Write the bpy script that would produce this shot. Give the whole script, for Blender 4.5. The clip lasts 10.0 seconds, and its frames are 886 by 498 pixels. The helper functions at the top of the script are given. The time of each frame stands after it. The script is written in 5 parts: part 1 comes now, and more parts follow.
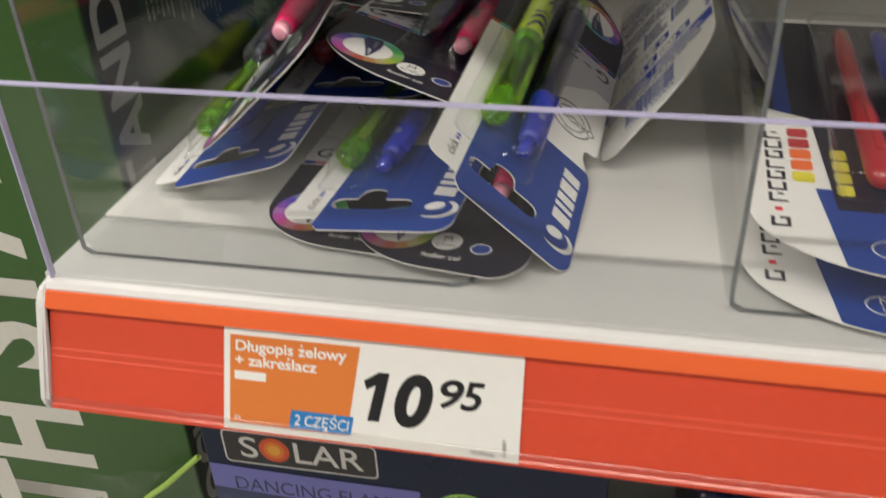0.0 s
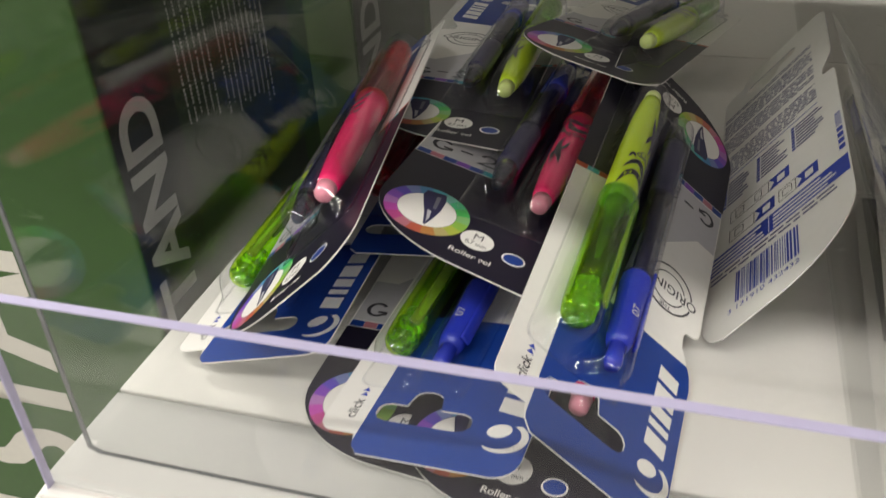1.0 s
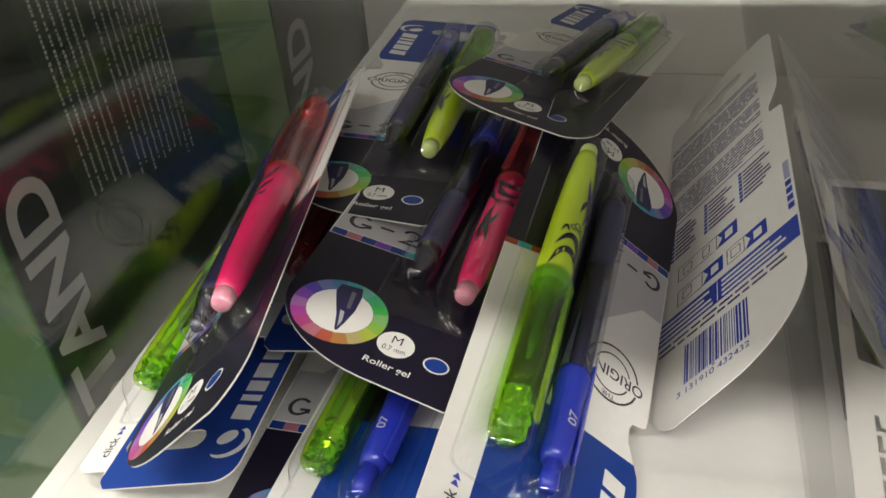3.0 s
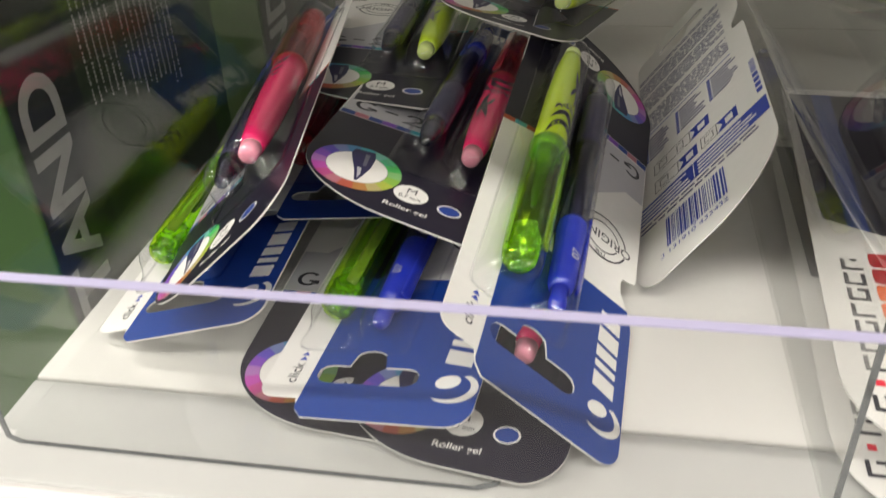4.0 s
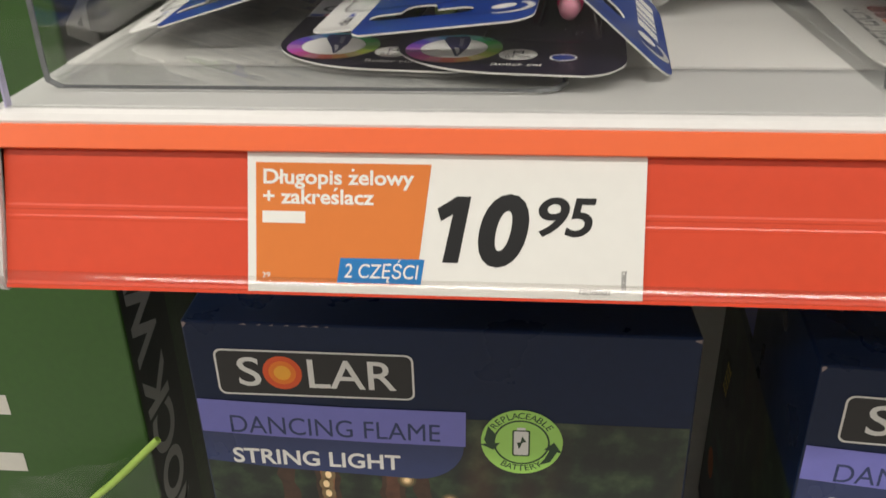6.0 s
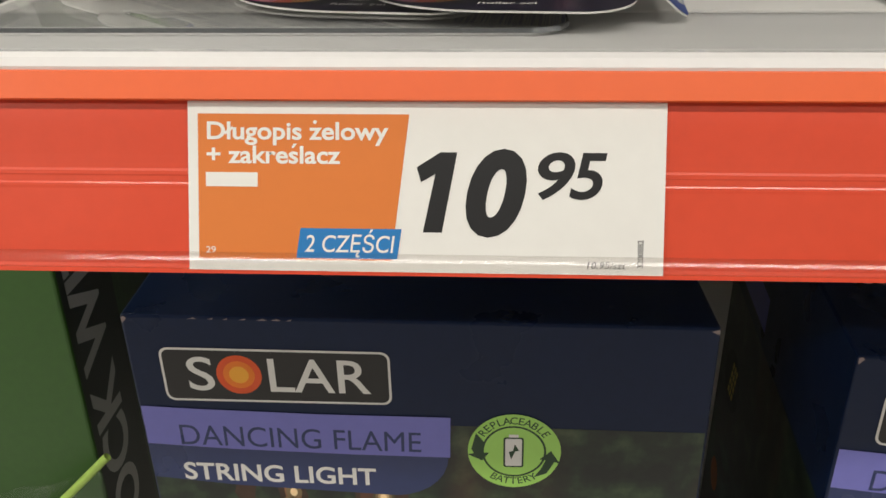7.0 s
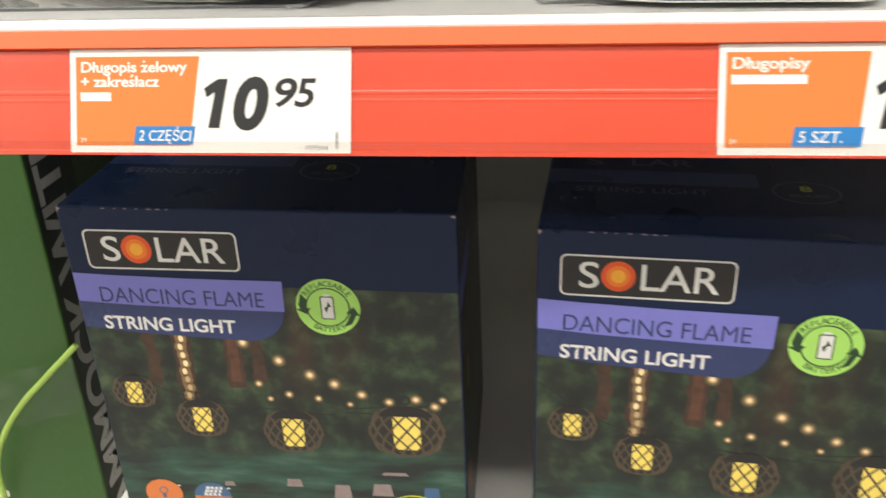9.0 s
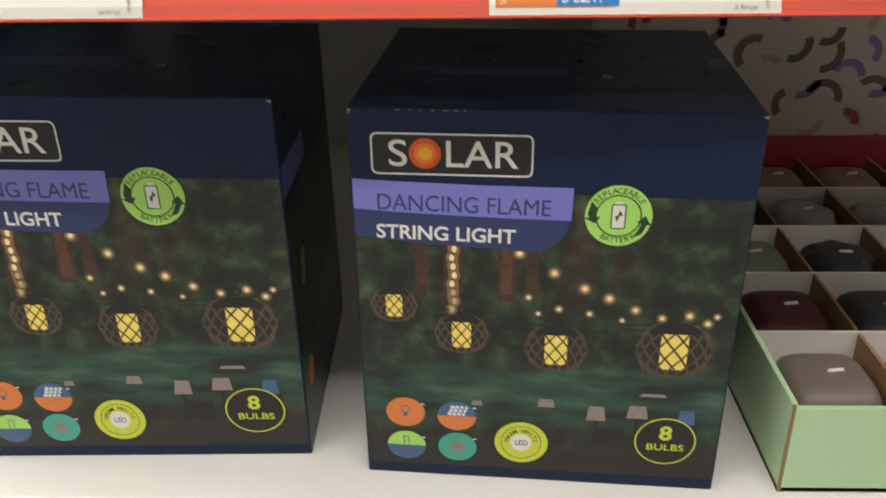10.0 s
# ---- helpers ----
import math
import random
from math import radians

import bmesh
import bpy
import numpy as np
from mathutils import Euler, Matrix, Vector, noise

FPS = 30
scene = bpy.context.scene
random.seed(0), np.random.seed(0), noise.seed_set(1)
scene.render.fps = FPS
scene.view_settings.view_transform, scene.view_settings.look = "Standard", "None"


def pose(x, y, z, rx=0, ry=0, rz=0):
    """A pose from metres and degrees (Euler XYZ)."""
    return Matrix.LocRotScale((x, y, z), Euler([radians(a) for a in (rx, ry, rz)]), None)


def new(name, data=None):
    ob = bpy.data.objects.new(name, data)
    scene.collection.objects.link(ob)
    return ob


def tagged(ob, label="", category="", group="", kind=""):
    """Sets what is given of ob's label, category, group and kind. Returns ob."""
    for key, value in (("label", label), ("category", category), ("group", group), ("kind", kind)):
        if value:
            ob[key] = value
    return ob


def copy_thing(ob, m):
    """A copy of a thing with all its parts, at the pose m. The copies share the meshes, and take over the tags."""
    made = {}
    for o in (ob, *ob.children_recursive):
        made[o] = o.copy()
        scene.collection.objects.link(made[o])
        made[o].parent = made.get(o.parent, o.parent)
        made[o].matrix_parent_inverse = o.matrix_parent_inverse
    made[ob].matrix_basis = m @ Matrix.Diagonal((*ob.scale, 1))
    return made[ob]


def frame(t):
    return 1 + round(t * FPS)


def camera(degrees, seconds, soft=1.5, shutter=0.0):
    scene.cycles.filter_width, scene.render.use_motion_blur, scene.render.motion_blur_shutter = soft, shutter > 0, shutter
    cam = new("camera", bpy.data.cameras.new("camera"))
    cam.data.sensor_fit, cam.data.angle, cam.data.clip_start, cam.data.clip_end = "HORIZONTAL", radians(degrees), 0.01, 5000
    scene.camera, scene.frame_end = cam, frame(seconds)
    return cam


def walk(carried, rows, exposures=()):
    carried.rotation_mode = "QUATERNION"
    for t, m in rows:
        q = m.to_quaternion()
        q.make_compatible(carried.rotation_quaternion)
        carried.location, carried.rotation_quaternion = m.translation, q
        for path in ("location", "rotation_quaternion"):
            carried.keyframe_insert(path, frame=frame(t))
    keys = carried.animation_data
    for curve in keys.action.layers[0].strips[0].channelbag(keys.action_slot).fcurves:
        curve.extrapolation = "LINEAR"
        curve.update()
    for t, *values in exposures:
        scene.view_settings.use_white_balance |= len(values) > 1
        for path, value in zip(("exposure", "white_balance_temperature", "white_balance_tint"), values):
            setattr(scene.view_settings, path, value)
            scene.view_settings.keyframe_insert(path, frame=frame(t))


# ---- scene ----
# lengths below are in millimetres from the front of the upper shelf board, whose top is SHELF metres over the floor
SHELF = 1.0
cam = camera(53.9, 10.0, soft=1.5, shutter=0.3)
METRES = 0.7257
BASE = pose(0.1342, -0.2517, SHELF + 0.1794, -32.11, 1.79, 11.41)
ROWS = [
    (0.0, 0.0, 0.0, 0.0, -0.0, 0.0, 0.0),
    (0.5, -0.0095, 0.0377, 0.0597, 3.1, -0.31, -1.6),
    (1.0, -0.0008, 0.0825, 0.106, 4.69, -1.23, -1.84),
    (1.5, 0.0122, 0.1141, 0.1445, 5.0, -1.88, -1.2),
    (2.0, 0.0252, 0.1331, 0.1669, 4.27, -2.1, -0.1),
    (3.5, 0.011, 0.1097, 0.1383, 1.24, -2.77, 1.52),
    (4.0, -0.0128, 0.0918, 0.0822, -1.28, -0.84, 1.35),
    (4.5, -0.0362, 0.0723, 0.0242, -3.51, 2.23, 1.45),
    (5.0, -0.0567, 0.0608, -0.0335, -4.63, 4.3, 1.84),
    (5.5, -0.0688, 0.0682, -0.0766, -5.43, 4.73, 2.47),
    (6.0, -0.0747, 0.1005, -0.1062, -6.29, 4.59, 2.89),
    (7.5, -0.0685, 0.1663, -0.1151, -7.97, 6.05, 3.63),
    (8.0, -0.0575, 0.1161, -0.1401, -5.62, 6.2, 3.03),
    (8.5, -0.0152, 0.0441, -0.1736, -3.8, 6.54, 2.44),
    (9.0, 0.0431, -0.0222, -0.2075, -4.6, 6.79, 2.91),
    (9.5, 0.0841, -0.0547, -0.2453, -6.86, 6.53, 3.82),
    (10.0, 0.1095, -0.0454, -0.2825, -9.08, 5.67, 4.43),
]
walk(cam, [(t, BASE @ pose(METRES * x, METRES * y, METRES * z, 90 + pitch, roll, yaw)) for t, x, y, z, yaw, pitch, roll in ROWS],
     exposures=((0.0, -0.82), (0.5, -0.8), (1.0, -0.52), (1.5, -0.5), (2.0, 0.08), (3.3, -0.52), (3.6, -0.5), (4.0, -0.28), (4.5, -0.5), (5.0, -0.88), (5.5, -0.8), (6.0, -0.72), (7.5, -0.78), (8.0, -0.5), (8.5, -0.33), (9.0, -0.12), (9.5, -0.36), (10.0, -0.55)))

# ---- light ----
world = bpy.data.worlds.new("world")
scene.world = world
world.use_nodes = True
world.node_tree.nodes["Background"].inputs[0].default_value = (1.0, 0.96, 0.9, 1)
world.node_tree.nodes["Background"].inputs[1].default_value = 0.06


def unseen_ceiling_tube(x, y, z, length, power):
    data = bpy.data.lights.new("tube_light", "AREA")
    data.shape, data.size, data.size_y, data.energy = "RECTANGLE", length, 0.14, power
    data.color = (1.0, 0.95, 0.87)
    ob = new("tube_light", data)
    ob.matrix_world = pose(x, y, z, 0, 0, 0)
    return ob


# unseen ceiling rows; first and last are added fill, the first strongest at left
# the first lifts the shade under the top shelf, the last brightens the back panel
for tube_y, powers in ((-2.54, (105, 34, 12)), (-1.08, (68, 68, 68)), (0.38, (78, 78, 78))):
    for tube_x, power in zip((-3.2, 0.35, 3.9), powers):
        unseen_ceiling_tube(tube_x, tube_y, 2.96, 2.9, power)


# ---- materials ----
def material(name, colour, rough=0.5, metal=0.0, vary=0.06, grain=220.0, bump=0.02, coat=0.0, spec=0.5, mottle=9.0):
    mat = bpy.data.materials.new(name)
    mat.use_nodes = True
    nt = mat.node_tree
    b = nt.nodes["Principled BSDF"]
    b.inputs["Metallic"].default_value = metal
    b.inputs["Coat Weight"].default_value = coat
    b.inputs["Coat Roughness"].default_value = 0.12
    b.inputs["Specular IOR Level"].default_value = spec
    co = nt.nodes.new("ShaderNodeTexCoord")
    fine = nt.nodes.new("ShaderNodeTexNoise")
    fine.inputs["Scale"].default_value = grain
    fine.inputs["Detail"].default_value = 4
    broad = nt.nodes.new("ShaderNodeTexNoise")
    broad.inputs["Scale"].default_value = mottle
    broad.inputs["Detail"].default_value = 5
    add = nt.nodes.new("ShaderNodeMath")
    add.operation = "ADD"
    nt.links.new(co.outputs["Object"], fine.inputs["Vector"])
    nt.links.new(co.outputs["Object"], broad.inputs["Vector"])
    nt.links.new(fine.outputs["Fac"], add.inputs[0])
    nt.links.new(broad.outputs["Fac"], add.inputs[1])
    ramp = nt.nodes.new("ShaderNodeMapRange")
    ramp.inputs["From Min"].default_value = 0.6
    ramp.inputs["From Max"].default_value = 1.4
    ramp.inputs["To Min"].default_value = 1 - vary
    ramp.inputs["To Max"].default_value = 1 + vary
    nt.links.new(add.outputs[0], ramp.inputs["Value"])
    mix = nt.nodes.new("ShaderNodeVectorMath")
    mix.operation = "SCALE"
    mix.inputs[0].default_value = colour
    nt.links.new(ramp.outputs[0], mix.inputs["Scale"])
    nt.links.new(mix.outputs[0], b.inputs["Base Color"])
    rr = nt.nodes.new("ShaderNodeMapRange")
    rr.inputs["From Min"].default_value = 0.3
    rr.inputs["From Max"].default_value = 0.7
    rr.inputs["To Min"].default_value = max(0.02, rough * 0.85)
    rr.inputs["To Max"].default_value = min(1, rough * 1.15)
    nt.links.new(broad.outputs["Fac"], rr.inputs["Value"])
    nt.links.new(rr.outputs[0], b.inputs["Roughness"])
    if bump:
        bp = nt.nodes.new("ShaderNodeBump")
        bp.inputs["Strength"].default_value = bump
        bp.inputs["Distance"].default_value = 0.001
        nt.links.new(fine.outputs["Fac"], bp.inputs["Height"])
        nt.links.new(bp.outputs[0], b.inputs["Normal"])
    return mat


def clear(name, colour, rough=0.02, ior=1.49, trans=1.0):
    mat = bpy.data.materials.new(name)
    mat.use_nodes = True
    b = mat.node_tree.nodes["Principled BSDF"]
    b.inputs["Base Color"].default_value = (*colour, 1)
    b.inputs["Roughness"].default_value = rough
    b.inputs["IOR"].default_value = ior
    b.inputs["Transmission Weight"].default_value = trans
    return mat


M_SHELF = material("white_lacquered_steel", (0.74, 0.73, 0.70), 0.38, vary=0.03)
M_LIP = material("grey_lacquered_steel", (0.56, 0.56, 0.545), 0.3, vary=0.05)
M_RAIL = material("orange_red_plastic", (0.70, 0.075, 0.032), 0.34, vary=0.05, coat=0.3)
M_RAILTOP = material("orange_plastic_lip", (0.80, 0.125, 0.025), 0.4, vary=0.03)
M_WHITE = material("white_plastic", (0.70, 0.685, 0.67), 0.4, vary=0.03)
M_PAPER = material("white_paper", (0.82, 0.81, 0.77), 0.55, vary=0.02)
M_ORANGE = material("orange_print", (0.72, 0.20, 0.035), 0.5, vary=0.02)
M_BLUETAG = material("blue_print", (0.015, 0.19, 0.50), 0.5, vary=0.02)
M_BLACK = material("black_print", (0.012, 0.012, 0.013), 0.45, vary=0.05)
M_ACRYLIC = clear("clear_acrylic", (0.97, 0.985, 0.98))
M_EDGE = material("lilac_polished_edge", (0.52, 0.49, 0.70), 0.3, vary=0.05)
M_GREEN = material("green_printed_carton", (0.034, 0.100, 0.014), 0.42, vary=0.10, mottle=5)
M_BAND = material("dark_printed_carton", (0.022, 0.028, 0.022), 0.4, vary=0.15)
M_NAVY = material("navy_printed_carton", (0.006, 0.014, 0.045), 0.3, vary=0.12, mottle=30, spec=0.25)
M_FLOOR = material("grey_floor_tiles", (0.42, 0.41, 0.39), 0.4)
M_CEIL = material("grey_ceiling", (0.18, 0.18, 0.175), 0.8)
M_PALEWALL = material("dim_shop_wall", (0.26, 0.255, 0.245), 0.7)
M_WALL = material("grey_shop_wall", (0.20, 0.20, 0.195), 0.7)
M_BACK = material("pale_back_panel", (0.62, 0.61, 0.58), 0.5, vary=0.04)



def film(name, tint=(1, 1, 1), ior=1.45, rough=0.05, wrinkle=0.0, scale=60.0, haze=0.0):
    """A thin clear sheet: see-through, with the gloss of a plastic face."""
    mat = bpy.data.materials.new(name)
    mat.use_nodes = True
    nt = mat.node_tree
    nt.nodes.clear()
    out = nt.nodes.new("ShaderNodeOutputMaterial")
    mix = nt.nodes.new("ShaderNodeMixShader")
    tr = nt.nodes.new("ShaderNodeBsdfTransparent")
    tr.inputs[0].default_value = (*tint, 1)
    gl = nt.nodes.new("ShaderNodeBsdfGlossy")
    gl.inputs["Roughness"].default_value = rough
    fr = nt.nodes.new("ShaderNodeLayerWeight")
    fr.inputs["Blend"].default_value = 0.5
    power = nt.nodes.new("ShaderNodeMath")
    power.operation = "POWER"
    power.inputs[1].default_value = 5.0
    f0 = ((ior - 1) / (ior + 1)) ** 2
    gloss = nt.nodes.new("ShaderNodeMath")
    gloss.operation = "MULTIPLY_ADD"
    gloss.inputs[1].default_value, gloss.inputs[2].default_value = 1 - f0, f0
    nt.links.new(fr.outputs["Facing"], power.inputs[0])
    nt.links.new(power.outputs[0], gloss.inputs[0])
    nt.links.new(gloss.outputs[0], mix.inputs[0])
    body = tr
    if haze:
        body = nt.nodes.new("ShaderNodeMixShader")
        body.inputs[0].default_value = haze
        cloud = nt.nodes.new("ShaderNodeBsdfDiffuse")
        cloud.inputs[0].default_value = (*[0.9 * c * c for c in tint], 1)
        nt.links.new(tr.outputs[0], body.inputs[1])
        nt.links.new(cloud.outputs[0], body.inputs[2])
    nt.links.new(body.outputs[0], mix.inputs[1])
    nt.links.new(gl.outputs[0], mix.inputs[2])
    nt.links.new(mix.outputs[0], out.inputs[0])
    if wrinkle:
        co = nt.nodes.new("ShaderNodeTexCoord")
        no = nt.nodes.new("ShaderNodeTexNoise")
        no.inputs["Scale"].default_value = scale
        bp = nt.nodes.new("ShaderNodeBump")
        bp.inputs["Strength"].default_value = wrinkle
        bp.inputs["Distance"].default_value = 0.004
        nt.links.new(co.outputs["Object"], no.inputs["Vector"])
        nt.links.new(no.outputs["Fac"], bp.inputs["Height"])
        nt.links.new(bp.outputs[0], gl.inputs["Normal"])
        nt.links.new(bp.outputs[0], fr.inputs["Normal"])
    return mat


# ---- building helpers ----
def place(x, y, z):
    return Vector((x / 1000, y / 1000, SHELF + z / 1000))


def mesh_object(name, bm, mat, parent=None, label="", smooth=False):
    me = bpy.data.meshes.new(name)
    bmesh.ops.recalc_face_normals(bm, faces=bm.faces)
    bm.to_mesh(me)
    bm.free()
    if mat:
        me.materials.append(mat)
    if smooth:
        for p in me.polygons:
            p.use_smooth = True
    ob = new(name, me)
    if parent:
        ob.parent = parent
    if label:
        ob["label"] = label
    return ob


def part(name, bm, mat, parent, label="", smooth=False):
    return mesh_object(name, bm, mat, parent, label, smooth)


def thing(name, x, y, z, label, category, turn=0, group="", kind=""):
    """An Empty at the base of a thing, in millimetres of the plan."""
    ob = new(name)
    ob.empty_display_size = 0.02
    ob.matrix_world = Matrix.Translation(place(x, y, z)) @ pose(0, 0, 0, 0, 0, turn)
    return tagged(ob, label, category, group, kind)


def box_bm(x0, x1, y0, y1, z0, z1, bevel=0.0, segments=2):
    """A box in millimetres, its edges rounded."""
    bm = bmesh.new()
    bmesh.ops.create_cube(bm, size=1)
    for v in bm.verts:
        v.co = Vector(((x0 + x1) / 2 + v.co.x * (x1 - x0), (y0 + y1) / 2 + v.co.y * (y1 - y0), (z0 + z1) / 2 + v.co.z * (z1 - z0))) / 1000
    if bevel:
        bmesh.ops.bevel(bm, geom=bm.edges[:], offset=bevel / 1000, segments=segments, affect="EDGES", profile=0.5)
    return bm


def at_plan(bm):
    bmesh.ops.translate(bm, verts=bm.verts, vec=(0, 0, SHELF))
    return bm


def prism_bm(points, depth, frame_of=None):
    """A flat outline (mm) in the local xy plane, pulled up by depth mm; frame_of maps it to its place."""
    bm = bmesh.new()
    low = [bm.verts.new((x / 1000, y / 1000, 0)) for x, y in points]
    f = bm.faces.new(low)
    if depth:
        r = bmesh.ops.extrude_face_region(bm, geom=[f])
        bmesh.ops.translate(bm, verts=[v for v in r["geom"] if isinstance(v, bmesh.types.BMVert)], vec=(0, 0, depth / 1000))
    if frame_of:
        bmesh.ops.transform(bm, matrix=frame_of, verts=bm.verts)
    return bm


def section_bm(profile, x0, x1):
    """A profile of (y, z) in mm drawn along x."""
    bm = bmesh.new()
    a = [bm.verts.new((x0 / 1000, y / 1000, z / 1000)) for y, z in profile]
    b = [bm.verts.new((x1 / 1000, y / 1000, z / 1000)) for y, z in profile]
    n = len(profile)
    for i in range(n):
        bm.faces.new((a[i], a[(i + 1) % n], b[(i + 1) % n], b[i]))
    bm.faces.new(a)
    bm.faces.new(b[::-1])
    return bm


def rounded(x0, x1, y0, y1, radii, steps=6):
    """A rectangle's outline with corner radii (x0y0, x1y0, x1y1, x0y1), counter-clockwise."""
    pts = []
    for (cx, cy, sx, sy, a0), r in zip(((x0, y0, 1, 1, 180), (x1, y0, -1, 1, 270), (x1, y1, -1, -1, 0), (x0, y1, 1, -1, 90)), radii):
        if r <= 0:
            pts.append((cx, cy))
            continue
        for k in range(steps + 1):
            a = radians(a0 + 90 * k / steps)
            pts.append((cx + sx * r + r * math.cos(a), cy + sy * r + r * math.sin(a)))
    return pts


def disc(cx, cy, rx, ry=None, n=28, turn=0.0):
    ry = rx if ry is None else ry
    c, s = math.cos(radians(turn)), math.sin(radians(turn))
    out = []
    for k in range(n):
        px, py = rx * math.cos(2 * math.pi * k / n), ry * math.sin(2 * math.pi * k / n)
        out.append((cx + c * px - s * py, cy + s * px + c * py))
    return out


def text_bm(words, height, width=None, shear=0.0, bold=0.0, spacing=1.0, align="LEFT", frame_of=None):
    """Words as a flat mesh: height of the capitals in mm, squeezed to width mm if given; start at the local origin."""
    cu = bpy.data.curves.new("words", "FONT")
    cu.body, cu.size, cu.shear, cu.offset, cu.space_character = words, 1.0, shear, bold, spacing
    cu.align_x = align
    cu.resolution_u = 5
    ob = bpy.data.objects.new("words", cu)
    me = bpy.data.meshes.new_from_object(ob)
    bm = bmesh.new()
    bm.from_mesh(me)
    k = height / 1000 / 0.69
    kx = k
    if width:
        xs = [v.co.x for v in bm.verts]
        kx = width / 1000 / (max(xs) - min(xs))
    for v in bm.verts:
        v.co = Vector((v.co.x * kx, v.co.y * k, 0))
    bpy.data.objects.remove(ob)
    bpy.data.curves.remove(cu)
    bpy.data.meshes.remove(me)
    if frame_of:
        bmesh.ops.transform(bm, matrix=frame_of, verts=bm.verts)
    return bm


def text_width(words):
    bm = text_bm(words, 1.0)
    xs = [v.co.x for v in bm.verts]
    bm.free()
    return max(xs)


def flat_bm(poly, z):
    bm = bmesh.new()
    bm.faces.new([bm.verts.new((x / 1000, y / 1000, z / 1000)) for x, y in poly])
    return bm


def bars_bm(rects, z):
    """Flat bars (x0, x1, y0, y1) in one print."""
    bm = bmesh.new()
    for x0, x1, y0, y1 in rects:
        bm.faces.new([bm.verts.new((x / 1000, y / 1000, z / 1000)) for x, y in ((x0, y0), (x1, y0), (x1, y1), (x0, y1))])
    return bm


def shift(x, y, z=0.0, turn=0.0):
    """A print's place on a face: millimetres and a turn in degrees in the face's plane."""
    return Matrix.Translation((x / 1000, y / 1000, z / 1000)) @ pose(0, 0, 0, 0, 0, turn)


def facing(x, y, z, across, up):
    """The frame of a face in its thing: origin in mm, its directions across and up."""
    a, u = Vector(across).normalized(), Vector(up).normalized()
    m = Matrix((a, u, a.cross(u))).transposed().to_4x4()
    m.translation = Vector((x, y, z)) / 1000
    return m


# ---- the shop: floor, ceiling and walls round the aisle ----
def slab(name, x0, x1, y0, y1, z0, z1, mat, label, category):
    bm = box_bm(x0, x1, y0, y1, z0, z1)
    return tagged(mesh_object(name, bm, mat), label, category, kind="structure")


slab("floor", -5000, 5000, -4500, 2500, -60, 0, M_FLOOR, "grey tiled shop floor", "floor")
slab("ceiling", -5000, 5000, -4500, 2500, 3000, 3060, M_CEIL, "dark grey shop ceiling", "ceiling")
slab("wall_north", -5000, 5000, 2500, 2600, 0, 3000, M_WALL, "plain grey shop wall", "wall")
slab("wall_south", -5000, 5000, -4600, -4500, 0, 3000, M_PALEWALL, "plain grey shop wall", "wall")
slab("wall_west", -5100, -5000, -4500, 2500, 0, 3000, M_WALL, "plain grey shop wall", "wall")
slab("wall_east", 5000, 5100, -4500, 2500, 0, 3000, M_WALL, "plain grey shop wall", "wall")

# ---- shelving unit ----
SHELF_L, SHELF_R, SHELF_BACK = -76, 930, 556
back = tagged(mesh_object("back_panel", at_plan(box_bm(-118, 1000, SHELF_BACK, SHELF_BACK + 12, -900, 330)), M_BACK),
              "pale metal back panel of the shop shelving", "panel", kind="structure")
upper = thing("upper_shelf", -76, 0, 0, "white lacquered metal shelf board with an orange price rail", "shelf")
upper.matrix_world = Matrix.Translation((0, 0, SHELF))
part("board", box_bm(SHELF_L, SHELF_R, 33.2, 408, -28, 0, 0.8), M_SHELF, upper)
part("rear_board", box_bm(SHELF_L, SHELF_R, 409, SHELF_BACK, -28, 0, 0.8), M_SHELF, upper)
part("front_strip", box_bm(SHELF_L, SHELF_R, -11, 32.2, -28, -0.4, 0.8), M_LIP, upper, "grey front strip of the board")
lip = [(-11.2, -0.8), (-13.5, -0.2), (-16, -1.0), (-17.4, -2.8), (-17.6, -7), (-11.2, -7)]
part("front_edge", section_bm(lip, SHELF_L + 4, SHELF_R), M_WHITE, upper, "rounded white front edge")
# the rail leans back at its top; its profile goes down the face
face0, face1 = Vector((-18.4, -9.0)), Vector((-34.2, -47.6))


def rail_at(s, out=0.0):
    """A point (y, z) of the rail's face, s mm down it, out mm in front."""
    d = (face1 - face0).normalized()
    q = face0 + d * s + Vector((d.y, -d.x)) * out
    return (q.x, q.y)


RAIL_H = (face1 - face0).length
prof = [(-15.0, -4.0), (-18.6, -3.6), (-20.4, -8.8), (-20.2, -9.6), rail_at(0.6, 0.0)]
for s, o in ((6, 0), (14, -0.15), (17.2, -0.15), (17.8, 0.0), (18.6, 0.0), (19.0, -0.15), (20.4, -0.15), (20.8, 0.0), (21.4, 0.0), (22.0, -0.05), (37.4, 0.0), (39.6, 0.0), (40.4, 0.5), (RAIL_H, 0.5)):
    prof.append(rail_at(s, o))
prof += [rail_at(RAIL_H, -2.0), rail_at(RAIL_H - 1, -3.2), (-16, -12)]
RAIL_L, RAIL_R = -71.5, 930
part("rail", section_bm(prof[3:], RAIL_L, RAIL_R), M_RAIL, upper, "glossy orange-red price rail")
part("rail_lip", section_bm([(-14.2, -4.2), (-15.2, -3.4), (-18.4, -3.6), (-21.4, -9.2), (-21.0, -9.7), (-16, -9.0)], RAIL_L, RAIL_R), M_RAILTOP, upper, "orange upper lip of the rail")
lip_prof = [rail_at(36.6, 1.15), rail_at(37.2, 1.5), rail_at(37.8, 1.15), rail_at(38.6, 1.5), rail_at(39.2, 1.15), rail_at(40.0, 1.6), rail_at(40.6, 1.6), rail_at(40.6, 0.9), rail_at(36.6, 0.9)]
